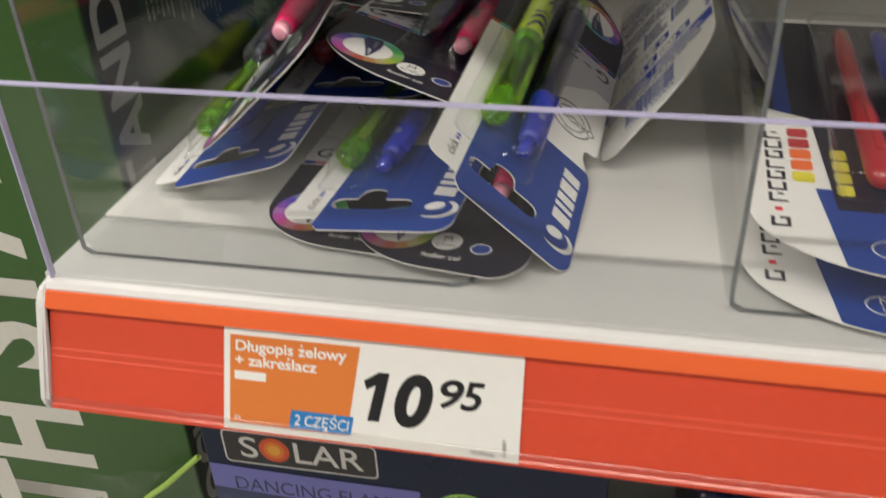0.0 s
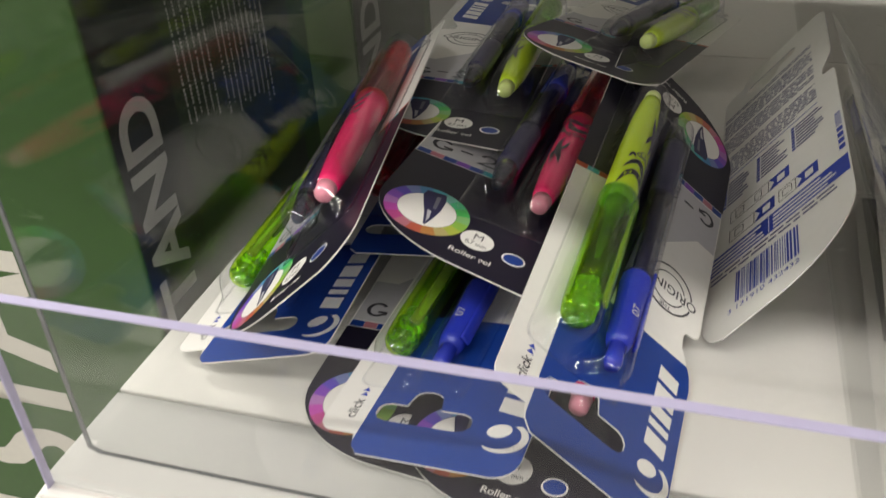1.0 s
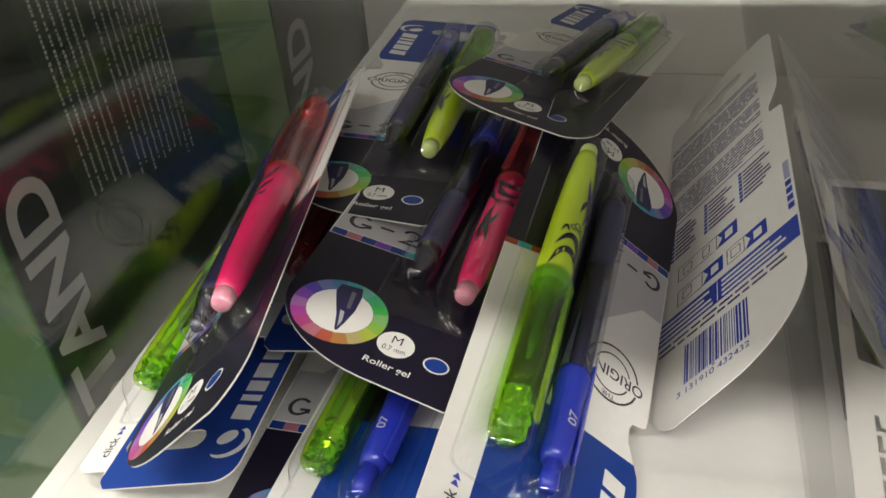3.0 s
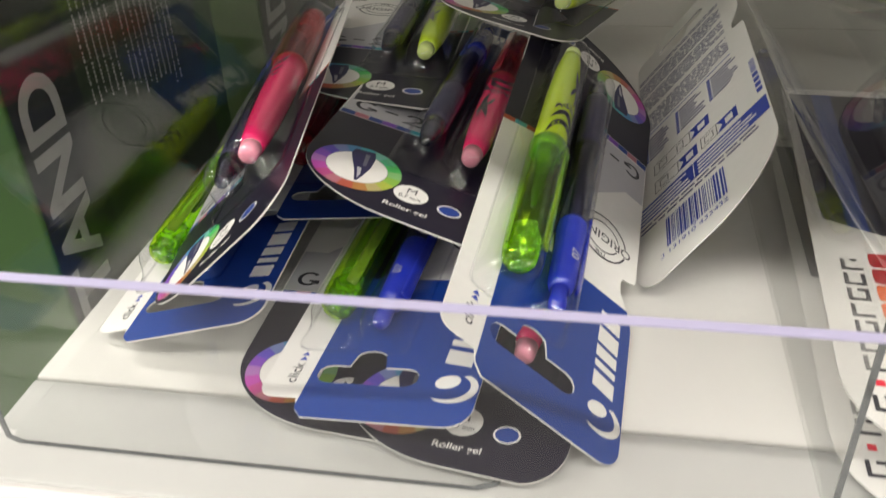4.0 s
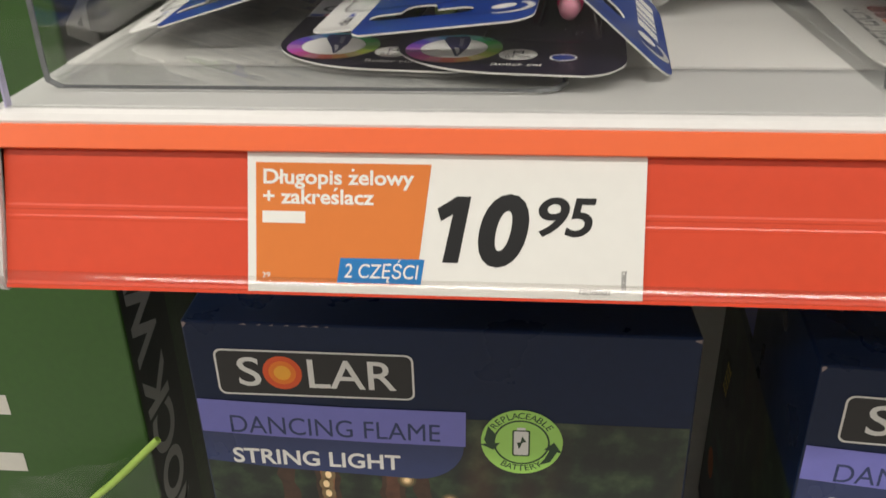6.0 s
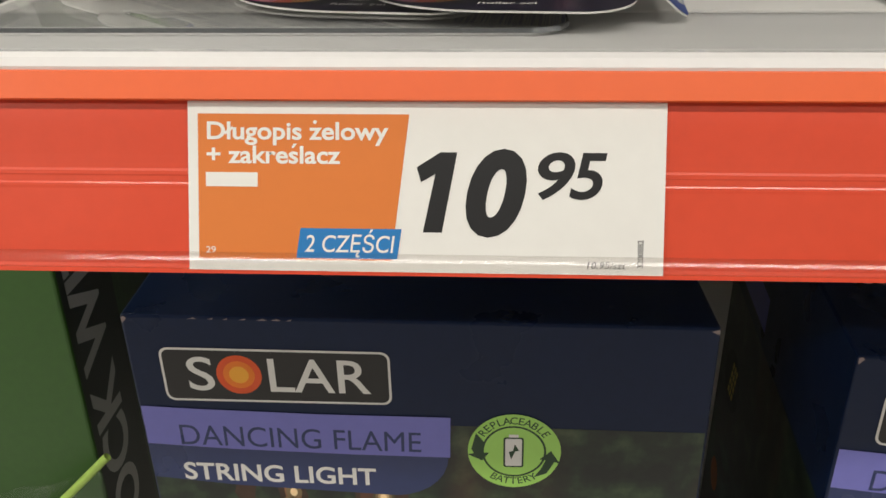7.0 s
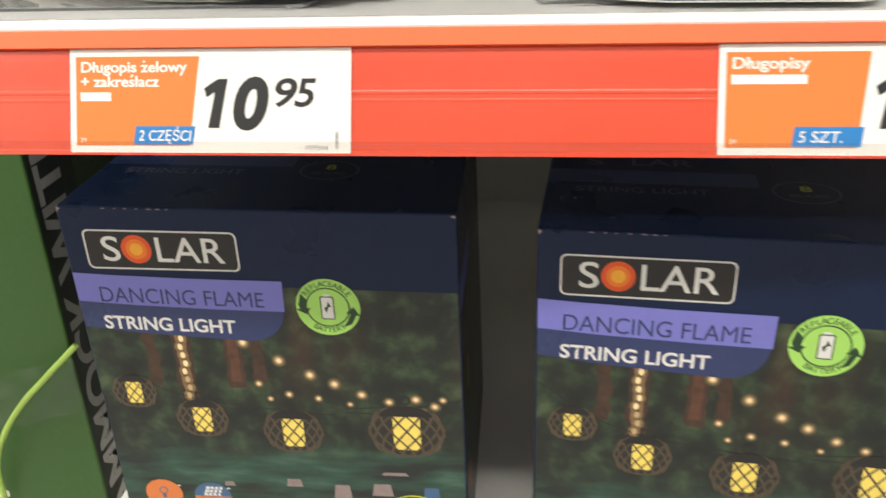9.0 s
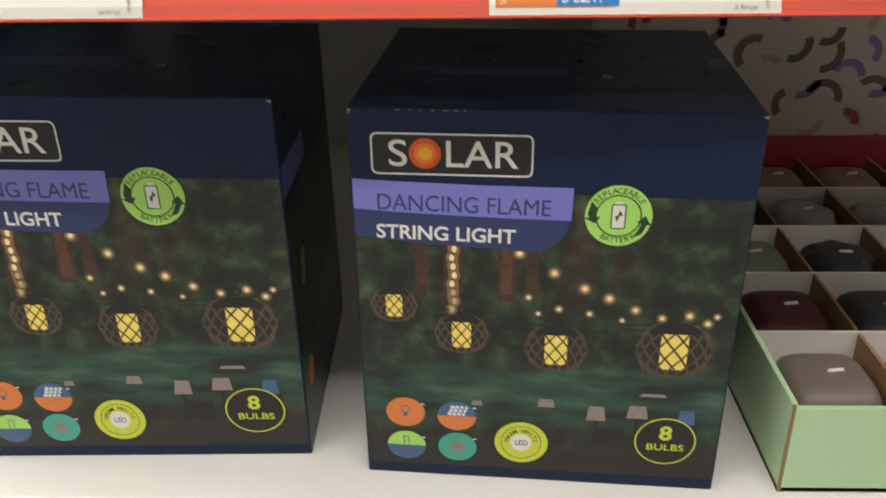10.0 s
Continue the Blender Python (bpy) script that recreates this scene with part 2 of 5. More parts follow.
part("clear_lip", section_bm(lip_prof, RAIL_L, RAIL_R), film("clear_ribbed_plastic", (0.93, 0.92, 0.91), 1.55, 0.16), upper, "clear ribbed lower lip of the rail").visible_shadow = False
cap = [(-10, -1.5), (-17, -2.5), (-20.5, -8), (-35.5, -44), (-33, -50), (-12, -50), (-4, -30), (-4, -4)]
bm = section_bm(cap, -75.6, -71.9)
bmesh.ops.bevel(bm, geom=bm.edges[:], offset=0.0012, segments=3, affect="EDGES")
part("end_cap", bm, M_WHITE, upper, "white plastic end cap of the rail")

lower = thing("lower_shelf", 0, 0, -306, "white lacquered metal shelf board, the lower of two", "shelf")
lower.matrix_world = Matrix.Translation((0, 0, SHELF))
part("board", box_bm(-76, 930, -14, SHELF_BACK, -334, -306, 2.0), M_SHELF, lower)
part("rail", section_bm([(-14.2, -309), (-18, -310), (-34, -350), (-30, -352), (-14.2, -330)], RAIL_L, RAIL_R), M_RAIL, lower)

top_shelf = thing("top_shelf", 0, 0, 306, "white lacquered metal shelf board above the pens", "shelf")
top_shelf.matrix_world = Matrix.Translation((0, 0, SHELF))
part("board", box_bm(-76, 930, -14, 516, 278, 306, 2.0), M_SHELF, top_shelf)
part("rail", section_bm([(-14.2, 303), (-18, 302), (-34, 262), (-30, 260), (-14.2, 282)], RAIL_L, RAIL_R), M_RAIL, top_shelf)
for x0 in (-75, 920):
    part("bracket", box_bm(x0, x0 + 4, 506, SHELF_BACK, 240, 277, 0.5), M_SHELF, top_shelf, "white steel bracket")


# ---- price tags in the rail ----
def price_tag(x, name_lines, pieces, pounds, cents, price_per, label):
    d3 = Vector((0, face1.x - face0.x, face1.y - face0.y)).normalized()
    y0, z0 = rail_at(1.6, 0.75)
    root = new("price_tag")
    root.matrix_world = Matrix.Translation((0, 0, SHELF)) @ facing(x, y0, z0, (1, 0, 0), -d3)
    tagged(root, label, "price tag", "price tags in the rail")
    part("card", prism_bm([(0, -39.2), (110, -39.2), (110, 0), (0, 0)], 0.3, shift(0, 0, -0.32)), M_PAPER, root)
    part("colour_field", prism_bm([(2.4, -36.6), (47.6, -36.6), (51.6, -2.9), (2.4, -2.9)], 0, shift(0, 0, 0.08)), M_ORANGE, root, "orange printed field")
    part("blue_flash", prism_bm([(25.4, -36.2), (49.0, -36.2), (50.0, -29.2), (26.4, -29.2)], 0, shift(0, 0, 0.16)), M_BLUETAG, root, "blue printed flash")
    for k, (line, w) in enumerate(name_lines):
        if line is None:
            part("name_bar", bars_bm([(4.2, 4.2 + w, -8.7 - 5.5 * k, -5.4 - 5.5 * k)], 0.16), M_PAPER, root)
            continue
        plain = line.replace("ż", "z").replace("ś", "s")
        part("name_line", text_bm(plain, 3.9, w, bold=0.022, frame_of=shift(4.2, -8.7 - 5.5 * k, 0.16)), M_PAPER, root)
        for i, ch in enumerate(line):
            if ch in "żś":
                x0 = 4.2 + w * (text_width(plain[:i + 1]) - 0.5 * text_width(plain[i])) / text_width(plain)
                y0 = -8.7 - 5.5 * k + 3.6
                mark = disc(x0, y0 + 0.35, 0.45, n=10) if ch == "ż" else [(x0 - 0.4, y0 - 0.1), (x0 + 0.2, y0 - 0.1), (x0 + 0.9, y0 + 0.9), (x0 + 0.1, y0 + 0.9)]
                part("accent", flat_bm(mark, 0.16), M_PAPER, root)
    part("pieces_lettering", text_bm(pieces[0], 3.9, pieces[1], shear=0.15, bold=0.005, frame_of=shift(27.3, -34.7, 0.24)), M_PAPER, root)
    for k, figure in enumerate(pounds):
        if figure == "1":
            bm = flat_bm([(1.7, 0), (6.1, 0), (9.5, 19.2), (5.6, 19.2), (0.2, 15.6), (1.2, 12.0), (4.5, 14.0)], 0)
            bmesh.ops.transform(bm, matrix=shift(53.2 + 9.8 * k, -29.9, 0.08) @ Matrix.Diagonal((1, 0.96, 1, 1)), verts=bm.verts)
        else:
            bm = text_bm(figure, 17.9, 14.0, shear=0.2, bold=0.042, frame_of=shift(63.6, -29.6, 0.08))
        part("price_figure", bm, M_BLACK, root)
    for k, figure in enumerate(cents):
        part("cents_figure", text_bm(figure, 10.2, 8.5, shear=0.2, bold=0.016, frame_of=shift((73.6 if pounds == "11" else 79.0) + 8.7 * k, -21.7, 0.08)), M_BLACK, root)
    part("unit_price", text_bm(price_per, 1.6, 8.8, shear=0.2, frame_of=shift(92.2, -37.8, 0.08)), M_BLACK, root)
    part("item_code", text_bm("3200882", 1.3, 6.4, frame_of=shift(105.4, -37.6, 0.08, 90)), M_BLACK, root)
    part("small_code", text_bm("29", 1.5, 2.3, frame_of=shift(4.0, -35.2, 0.16)), M_PAPER, root)
    return root


price_tag(0.0, (("Długopis żelowy", 42.3), ("+ zakreślacz", 31.3), (None, 12.2)), ("2 CZĘŚCI", 21.0), "10", "95", "10,95/szt",
          "white and orange paper price tag reading 10.95 in the rail")
price_tag(243.0, (("Długopisy", 26.5), (None, 26.0)), ("5 SZT.", 15.0), "11", "49", "2,30/szt",
          "white and orange paper price tag reading 11.49 in the rail")


# ---- more materials ----
M_PANE = film("clear_acrylic_sheet", (0.95, 0.955, 0.95), 1.62, 0.012)
M_GUARD = film("clear_acrylic_guard", (0.96, 0.96, 0.96), 1.46, 0.02)
M_BLISTER = film("clear_blister_plastic", (0.95, 0.95, 0.96), 1.58, 0.025, 0.06, 120)
M_CARD = material("white_card", (0.80, 0.79, 0.76), 0.45, vary=0.03)
M_HEAD = material("blue_card_print", (0.009, 0.045, 0.27), 0.34, vary=0.06, spec=0.4)
M_NIGHT = material("dark_violet_card_print", (0.010, 0.008, 0.022), 0.34, vary=0.1, spec=0.35)
M_GREY = material("light_grey_card_print", (0.50, 0.50, 0.53), 0.4, vary=0.03)
M_FADEGREY = material("dim_grey_card_print", (0.16, 0.16, 0.2), 0.4, vary=0.1)
M_INK = material("dark_ink", (0.02, 0.02, 0.03), 0.4)
M_BACKINK = material("blue_ink", (0.03, 0.06, 0.40), 0.45, vary=0.05)
M_TINYINK = material("grey_blue_ink", (0.06, 0.06, 0.19), 0.5, vary=0.15)
M_GRIP = material("navy_rubber", (0.024, 0.022, 0.085), 0.5, vary=0.1)
M_CLIP = material("blue_plastic", (0.018, 0.035, 0.42), 0.2, vary=0.05, coat=0.4)
M_STEEL = material("polished_steel", (0.6, 0.6, 0.62), 0.22, metal=1.0, vary=0.05)
M_SMOKE = film("smoke_clear_plastic", (0.55, 0.56, 0.64), 1.6, 0.03, 0.1, 200)
M_YELLOW = material("fluorescent_yellow_plastic", (0.62, 0.86, 0.02), 0.25, vary=0.05, coat=0.4)
M_PINK = material("fluorescent_pink_plastic", (0.93, 0.015, 0.16), 0.25, vary=0.05, coat=0.4)
M_YPLUG = material("pale_yellow_rubber", (0.70, 0.85, 0.28), 0.4)
M_PPLUG = material("pale_pink_rubber", (0.92, 0.36, 0.46), 0.4)
M_GCAP = film("green_clear_plastic", (0.78, 1.0, 0.16), 1.7, 0.03, 0.1, 200, 0.012)
M_GCROWN = clear("bright_green_plastic", (0.60, 1.0, 0.05), 0.05, 1.5, 0.9)
M_RCAP = film("red_clear_plastic", (0.99, 0.46, 0.52), 1.7, 0.03, 0.1, 200, 0.02)
M_RCROWN = clear("bright_red_plastic", (0.95, 0.06, 0.10), 0.08, 1.5, 0.86)
M_CORE = material("dark_nib_plastic", (0.03, 0.06, 0.02), 0.4)
M_GCLIP = clear("green_clip_plastic", (0.62, 0.98, 0.08), 0.08, 1.5, 0.86)
M_RCLIP = clear("red_clip_plastic", (0.93, 0.10, 0.15), 0.08, 1.5, 0.86)
M_RED = material("red_plastic", (0.45, 0.008, 0.018), 0.25, vary=0.05, coat=0.4)
M_REDPRINT = material("red_card_print", (0.75, 0.02, 0.05), 0.4)
M_SUNSTRIP = material("rust_card_print", (0.42, 0.07, 0.02), 0.4)
M_SQUARES = material("orange_card_print", (0.85, 0.16, 0.03), 0.4)
M_LIME = material("yellow_card_print", (0.75, 0.68, 0.05), 0.4)
import colorsys
WHEEL = []
for k in range(18):
    r, g, b = colorsys.hsv_to_rgb((0.30 + k / 18) % 1.0, 0.72 - 0.25 * (k % 3 == 0), 0.62)
    WHEEL.append(material("wheel_print", (r ** 1.6, g ** 1.6, b ** 1.6), 0.4, bump=0))


# ---- blister packs of a gel pen and a highlighter ----
CARD_W, CARD_L = 73.0, 232.0


def arc(cx, cy, rx, ry, a0, a1, n):
    return [(cx + rx * math.cos(radians(a0 + (a1 - a0) * k / n)), cy + ry * math.sin(radians(a0 + (a1 - a0) * k / n))) for k in range(n + 1)]


def card_outline():
    """The card's outline, counter-clockwise: rounded foot, a waist at the left, a narrower head."""
    pts = arc(40, 33, 40, 31, 180, 262, 12)
    pts += arc(CARD_W - 14, 17, 14, 17, 278, 360, 8)
    pts += arc(CARD_W - 8, CARD_L - 13, 5, 5, 0, 90, 5)
    pts += [(56.5, CARD_L - 8), (55, CARD_L - 3), (52, CARD_L)]
    pts += arc(8.4, CARD_L - 8, 8, 8, 90, 180, 6)
    pts += [(0.4, 172), (1.2, 167), (4.4, 160), (6.6, 156), (7.0, 150.5), (6.0, 148.2), (2.0, 147), (0.4, 146), (0, 143)]
    return pts


def clip_poly(poly, inside, cross):
    out = []
    for i, p in enumerate(poly):
        q = poly[i - 1]
        if inside(p):
            if not inside(q):
                out.append(cross(q, p))
            out.append(p)
        elif inside(q):
            out.append(cross(q, p))
    return out


def half(poly, nx, ny, d):
    """The part of an outline where nx*x + ny*y <= d."""
    f = lambda p: nx * p[0] + ny * p[1] - d
    return clip_poly(poly, lambda p: f(p) <= 0, lambda a, b: tuple(a[k] + (b[k] - a[k]) * f(a) / (f(a) - f(b)) for k in (0, 1)))


def holed_bm(outer, inner, depth, z):
    """A sheet with a hole through it."""
    bm = bmesh.new()
    edges = []
    for loop in (outer, inner):
        vs = [bm.verts.new((x / 1000, y / 1000, z / 1000)) for x, y in loop]
        edges += [bm.edges.new((vs[i], vs[(i + 1) % len(vs)])) for i in range(len(vs))]
    bmesh.ops.triangle_fill(bm, edges=edges, use_beauty=True, normal=(0, 0, 1))
    if depth:
        r = bmesh.ops.extrude_face_region(bm, geom=bm.faces[:])
        bmesh.ops.translate(bm, verts=[v for v in r["geom"] if isinstance(v, bmesh.types.BMVert)], vec=(0, 0, depth / 1000))
    return bm


def ring_bm(cx, cy, r0, r1, z, n=36, mats=1, squash=1.0):
    bm = bmesh.new()
    a = [bm.verts.new(((cx + r0 * math.cos(2 * math.pi * k / n)) / 1000, (cy + squash * r0 * math.sin(2 * math.pi * k / n)) / 1000, z / 1000)) for k in range(n)]
    b = [bm.verts.new(((cx + r1 * math.cos(2 * math.pi * k / n)) / 1000, (cy + squash * r1 * math.sin(2 * math.pi * k / n)) / 1000, z / 1000)) for k in range(n)]
    for k in range(n):
        f = bm.faces.new((a[k], b[k], b[(k + 1) % n], a[(k + 1) % n]))
        f.material_index = k * mats // n
    return bm


def lathe_bm(profile, x, n, segments=16, flat=1.0):
    """A turned body along the card's length: (v, radius) in mm, axis at x across and n over the card."""
    bm = bmesh.new()
    rings = []
    for v, r in profile:
        v = 44 + (v - 46.5) * 1.05
        rings.append([bm.verts.new(((x + r * math.cos(2 * math.pi * k / segments)) / 1000, v / 1000, (n + flat * r * math.sin(2 * math.pi * k / segments)) / 1000)) for k in range(segments)])
    for a, b in zip(rings, rings[1:]):
        for k in range(segments):
            bm.faces.new((a[k], a[(k + 1) % segments], b[(k + 1) % segments], b[k]))
    bm.faces.new(rings[0][::-1])
    bm.faces.new(rings[-1])
    return bm


def along(v):
    """A place on the pens, in mm from the card's foot."""
    return 44 + (v - 46.5) * 1.05


def wrapped_bm(strokes, x, n, radius):
    """Printed strokes on a round barrel: each a list of (angle, v, half width), drawn as a smooth tapering ribbon."""
    bm = bmesh.new()
    for stroke in strokes:
        pts = [Vector((radians(a) * radius, along(v), w)) for a, v, w in stroke]
        fine = []
        for i in range(len(pts) - 1):
            p0, p1, p2, p3 = pts[max(i - 1, 0)], pts[i], pts[i + 1], pts[min(i + 2, len(pts) - 1)]
            for k in range(6):
                t = k / 6
                fine.append(0.5 * (2 * p1 + (p2 - p0) * t + (2 * p0 - 5 * p1 + 4 * p2 - p3) * t * t + (3 * p1 - p0 - 3 * p2 + p3) * t ** 3))
        fine.append(pts[-1])
        prev = None
        for i, p in enumerate(fine):
            d = fine[min(i + 1, len(fine) - 1)] - fine[max(i - 1, 0)]
            d = Vector((d.x, d.y)).normalized()
            pair = []
            for s in (-1, 1):
                q = Vector((p.x, p.y)) + Vector((-d.y, d.x)) * s * max(p.z, 0.04)
                t = q.x / radius
                pair.append(bm.verts.new(((x + radius * math.cos(t)) / 1000, q.y / 1000, (n + radius * math.sin(t)) / 1000)))
            if prev:
                bm.faces.new((prev[0], prev[1], pair[1], pair[0]))
            prev = pair
    return bm


def wrapped_words(words, height, length, x, n, radius, angle, v):
    """Words along a round barrel, read towards the card's foot."""
    bm = text_bm(words, height, length, bold=0.006)
    for p in bm.verts:
        t = radians(angle) - p.co.y * 1000 / radius
        p.co = Vector(((x + radius * math.cos(t)) / 1000, (along(v)) / 1000 - p.co.x, (n + radius * math.sin(t)) / 1000))
    return bm


def letter_blocks(widths, height, gap, lean=0.18, x=0.0, y=0.0):
    """A row of plain leaning blocks in place of lettering."""
    out = []
    for w in widths:
        out.append([(x, y), (x + w, y), (x + w + lean * height, y + height), (x + lean * height, y + height)])
        x += w + gap
    return out


def polys_bm(polys, z, m=None):
    bm = bmesh.new()
    for poly in polys:
        bm.faces.new([bm.verts.new((px / 1000, py / 1000, z / 1000)) for px, py in poly])
    if m:
        bmesh.ops.transform(bm, matrix=m, verts=bm.verts)
    return bm


MARK_X, GEL_X = 54.3, 36.8


def blister_pack(label, barrel_mat, plug_mat, cap_mat, crown_mat):
    root = new("blister_pack")
    root.empty_display_size = 0.02
    tagged(root, label, "blister pack", "blister packs on the shelf")
    outline = card_outline()
    slot = arc(24, 213, 4, 4, 90, 270, 5) + [(32, 209), (33, 204.5)] + arc(38, 204.5, 5, 3, 180, 360, 6)[1:-1] + [(43, 204.5), (44, 209)] + arc(49.5, 213, 4, 4, 270, 450, 5)
    part("card", holed_bm(outline, slot, 0.5, 0), M_CARD, root, "white card with a hanging slot")
    head = half(outline, 0, -1, -163)
    head = half(head, 1, 0, 55.5)
    part("blue_head", holed_bm(head, slot, 0, 0.62), M_HEAD, root, "blue printed head of the card")
    foot = half(outline, 0, 1, 66)
    part("dark_foot", flat_bm(foot, 0.62), M_NIGHT, root, "dark violet printed foot")
    part("grey_panel", flat_bm([(0.6, 70.5), (40, 70.5), (40, 96), (38, 104), (30, 118), (10, 96), (0.6, 96)], 0.58), M_GREY, root, "grey printed panel")
    part("dark_column", flat_bm([(33, 65.5), (72.6, 65.5), (72.0, 110), (55.6, 103), (55.6, 163.2), (40, 163.2), (36, 118), (33, 96)], 0.63), M_NIGHT, root, "dark violet print behind the pens")
    for k in range(6):
        part("colour_strip", flat_bm([(0.6 + 5.5 * k, 66.4), (6.0 + 5.5 * k, 66.4), (6.0 + 5.5 * k, 70), (0.6 + 5.5 * k, 70)], 0.64), WHEEL[(5 + k * 7) % 18] if k % 2 else M_HEAD, root)
    for k in range(3):
        x0 = 56 + 5.4 * k
        part("colour_strip", flat_bm([(x0, 103.2 + 2.3 * k), (x0 + 5.3, 105.4 + 2.3 * k), (x0 + 5.3, 108.2 + 2.3 * k), (x0, 106 + 2.3 * k)], 0.66), (M_SUNSTRIP, WHEEL[4], M_SUNSTRIP)[k], root)
    wheel = part("colour_wheel", ring_bm(19, 27, 10.8, 15.6, 0.72, 54, 18), WHEEL[0], root, "ring of rainbow colours")
    for m in WHEEL[1:]:
        wheel.data.materials.append(m)
    part("wheel_centre", flat_bm(disc(19, 27, 10.7), 0.70), M_CARD, root)
    part("nib_picture", flat_bm([(21.4, 17.6), (22.4, 22), (23.4, 29), (23.2, 36), (22.0, 41.0), (14.8, 40.0), (14.4, 36), (16.2, 31), (18.6, 25), (20.6, 17.8)], 0.76), M_GRIP, root, "dark printed nib")
    part("nib_light", flat_bm([(21.0, 19.4), (21.4, 22.4), (20.6, 27), (19.0, 27.4), (20.4, 22)], 0.80), M_GREY, root)
    part("nib_light", flat_bm([(20.4, 29), (21.6, 29.4), (20.8, 38), (19.2, 38)], 0.80), M_FADEGREY, root)
    part("size_spot", flat_bm(disc(40, 20.5, 6.0), 0.70), M_CARD, root)
    part("size_lettering", text_bm("M", 3.6, align="CENTER", frame_of=shift(40, 20.8, 0.76)), M_INK, root)
    part("size_lettering", text_bm("0.7 mm", 2.3, 7.6, align="LEFT", frame_of=shift(36.2, 17.0, 0.76)), M_INK, root)
    part("kind_lettering", text_bm("Roller gel", 2.5, 15.0, bold=0.01, frame_of=shift(32.5, 9.2, 0.72, -3)), M_CARD, root)
    part("ink_spot", flat_bm(disc(54, 17.5, 4.2, 3.6), 0.70), M_CARD, root)
    part("ink_spot", flat_bm(disc(54, 17.5, 3.6, 3.0), 0.74), M_HEAD, root)
    part("model_mark", polys_bm([arc(8, 78, 4.4, 4.4, 40, 320, 14) + arc(8, 78, 2.8, 3.2, 320, 40, 14), [(8.6, 77.4), (12.6, 77.4), (12.6, 75.2), (10.6, 75.2), (10.6, 76.2), (8.6, 76.2)],
                                 [(15.4, 78.2), (20.6, 78.2), (20.6, 79.4), (15.4, 79.4)],
                                 arc(27.4, 79.8, 3.6, 3.4, 170, -40, 10) + [(25.8, 74.8), (31.4, 74.8), (31.4, 73.6), (23.2, 73.6)] + arc(27.4, 79.8, 2.2, 2.2, -40, 170, 10)], 0.66), M_INK, root)
    stamp = part("round_stamp", ring_bm(18, 134, 11.2, 12.0, 0.66), M_INK, root, "round black stamp print")
    part("stamp_ring", ring_bm(18, 134, 7.6, 8.2, 0.66), M_INK, stamp)
    part("stamp_field", bars_bm([(3.2, 34.5, 131.4, 137.0)], 0.68), M_CARD, stamp)
    part("stamp_lettering", text_bm("ORIGINAL", 4.4, 29.0, bold=0.008, frame_of=shift(3.8, 132.0, 0.72)), M_INK, stamp)
    part("stamp_lettering", text_bm("THE", 2.0, 5.5, frame_of=shift(15.2, 142.8, 0.72)), M_INK, stamp)
    brand = Matrix.Translation((5.0 / 1000, 207 / 1000, 0.66 / 1000)) @ pose(0, 0, 0, 0, 0, -90)
    blocks = letter_blocks((6.4,), 8.8, 0) + letter_blocks((2.8,), 8.8, 0, x=8.4) + letter_blocks((4.8,), 8.8, 0, x=13.0) + letter_blocks((7.2,), 8.8, 0, x=19.4) + letter_blocks((6.0,), 8.8, 0, x=28.4)
    for block in blocks:
        part("brand_block", polys_bm([block], 0, brand), M_CARD, root, "white printed block")
    sw = arc(9, 216, 8.2, 6.6, 60, 235, 14) + arc(10.6, 215.6, 7.4, 5.6, 235, 60, 14)
    part("brand_swoosh", polys_bm([sw, disc(10.6, 213.8, 4.0, 2.8, 16, 20)], 0.66), M_CARD, root, "white printed swoosh")
    part("stripe_lettering", text_bm("click", 3.6, 9.0, bold=0.01, frame_of=shift(59.5, 218.0, 0.58, -90)), M_INK, root)
    part("stripe_arrows", polys_bm([[(0, 0), (2, 1.4), (0, 2.8)], [(2.2, 0), (4.2, 1.4), (2.2, 2.8)]], 0, shift(59.5, 207.5, 0.58, -90)), M_BACKINK, root)
    # the print on the back, as seen from behind
    flip = Matrix.Translation((CARD_W / 1000, 0, -0.12 / 1000)) @ Matrix.Diagonal((-1, 1, 1, 1))

    def behind(name, bm, mat, label="", lift=0.0):
        bmesh.ops.transform(bm, matrix=flip @ Matrix.Translation((0, 0, -lift / 1000)), verts=bm.verts)
        ob = part(name, bm, mat, root, label)
        ob["kind"] = "stuff"
        return ob

    rnd = random.Random(7)
    x, bars = 17.0, []
    while x < 47:
        w = rnd.choice((0.35, 0.35, 0.7, 1.0))
        bars.append((x, x + w, 17 if not (30.2 < x < 31.6) else 15.4, 37))
        x += w + rnd.choice((0.35, 0.5, 0.8))
    behind("barcode", bars_bm(bars, 0), M_BACKINK, "blue printed bar code")
    behind("code_digits", text_bm("3 131910 432432", 2.7, 34.0, frame_of=shift(13.2, 12.2)), M_BACKINK)
    behind("back_band", bars_bm([(0.6, 72.4, 47, 60)], 0), M_BACKINK, "blue printed band")
    behind("band_print", bars_bm([(3, 3 + rnd.uniform(22, 30), 48.2 + 2.8 * k, 49.6 + 2.8 * k) for k in range(4)] + [(36, 36 + rnd.uniform(20, 32), 48.2 + 2.8 * k, 49.6 + 2.8 * k) for k in range(4)] + [(33.6, 34.0, 47.5, 59.5)], 0), M_CARD, "", 0.06)
    lines = []
    for k in range(2):
        xx = 3.0
        while xx < 64:
            w = rnd.uniform(3, 9)
            lines.append((xx, min(xx + w, 66), 40.6 + 3 * k, 41.9 + 3 * k))
            xx += w + 1.2
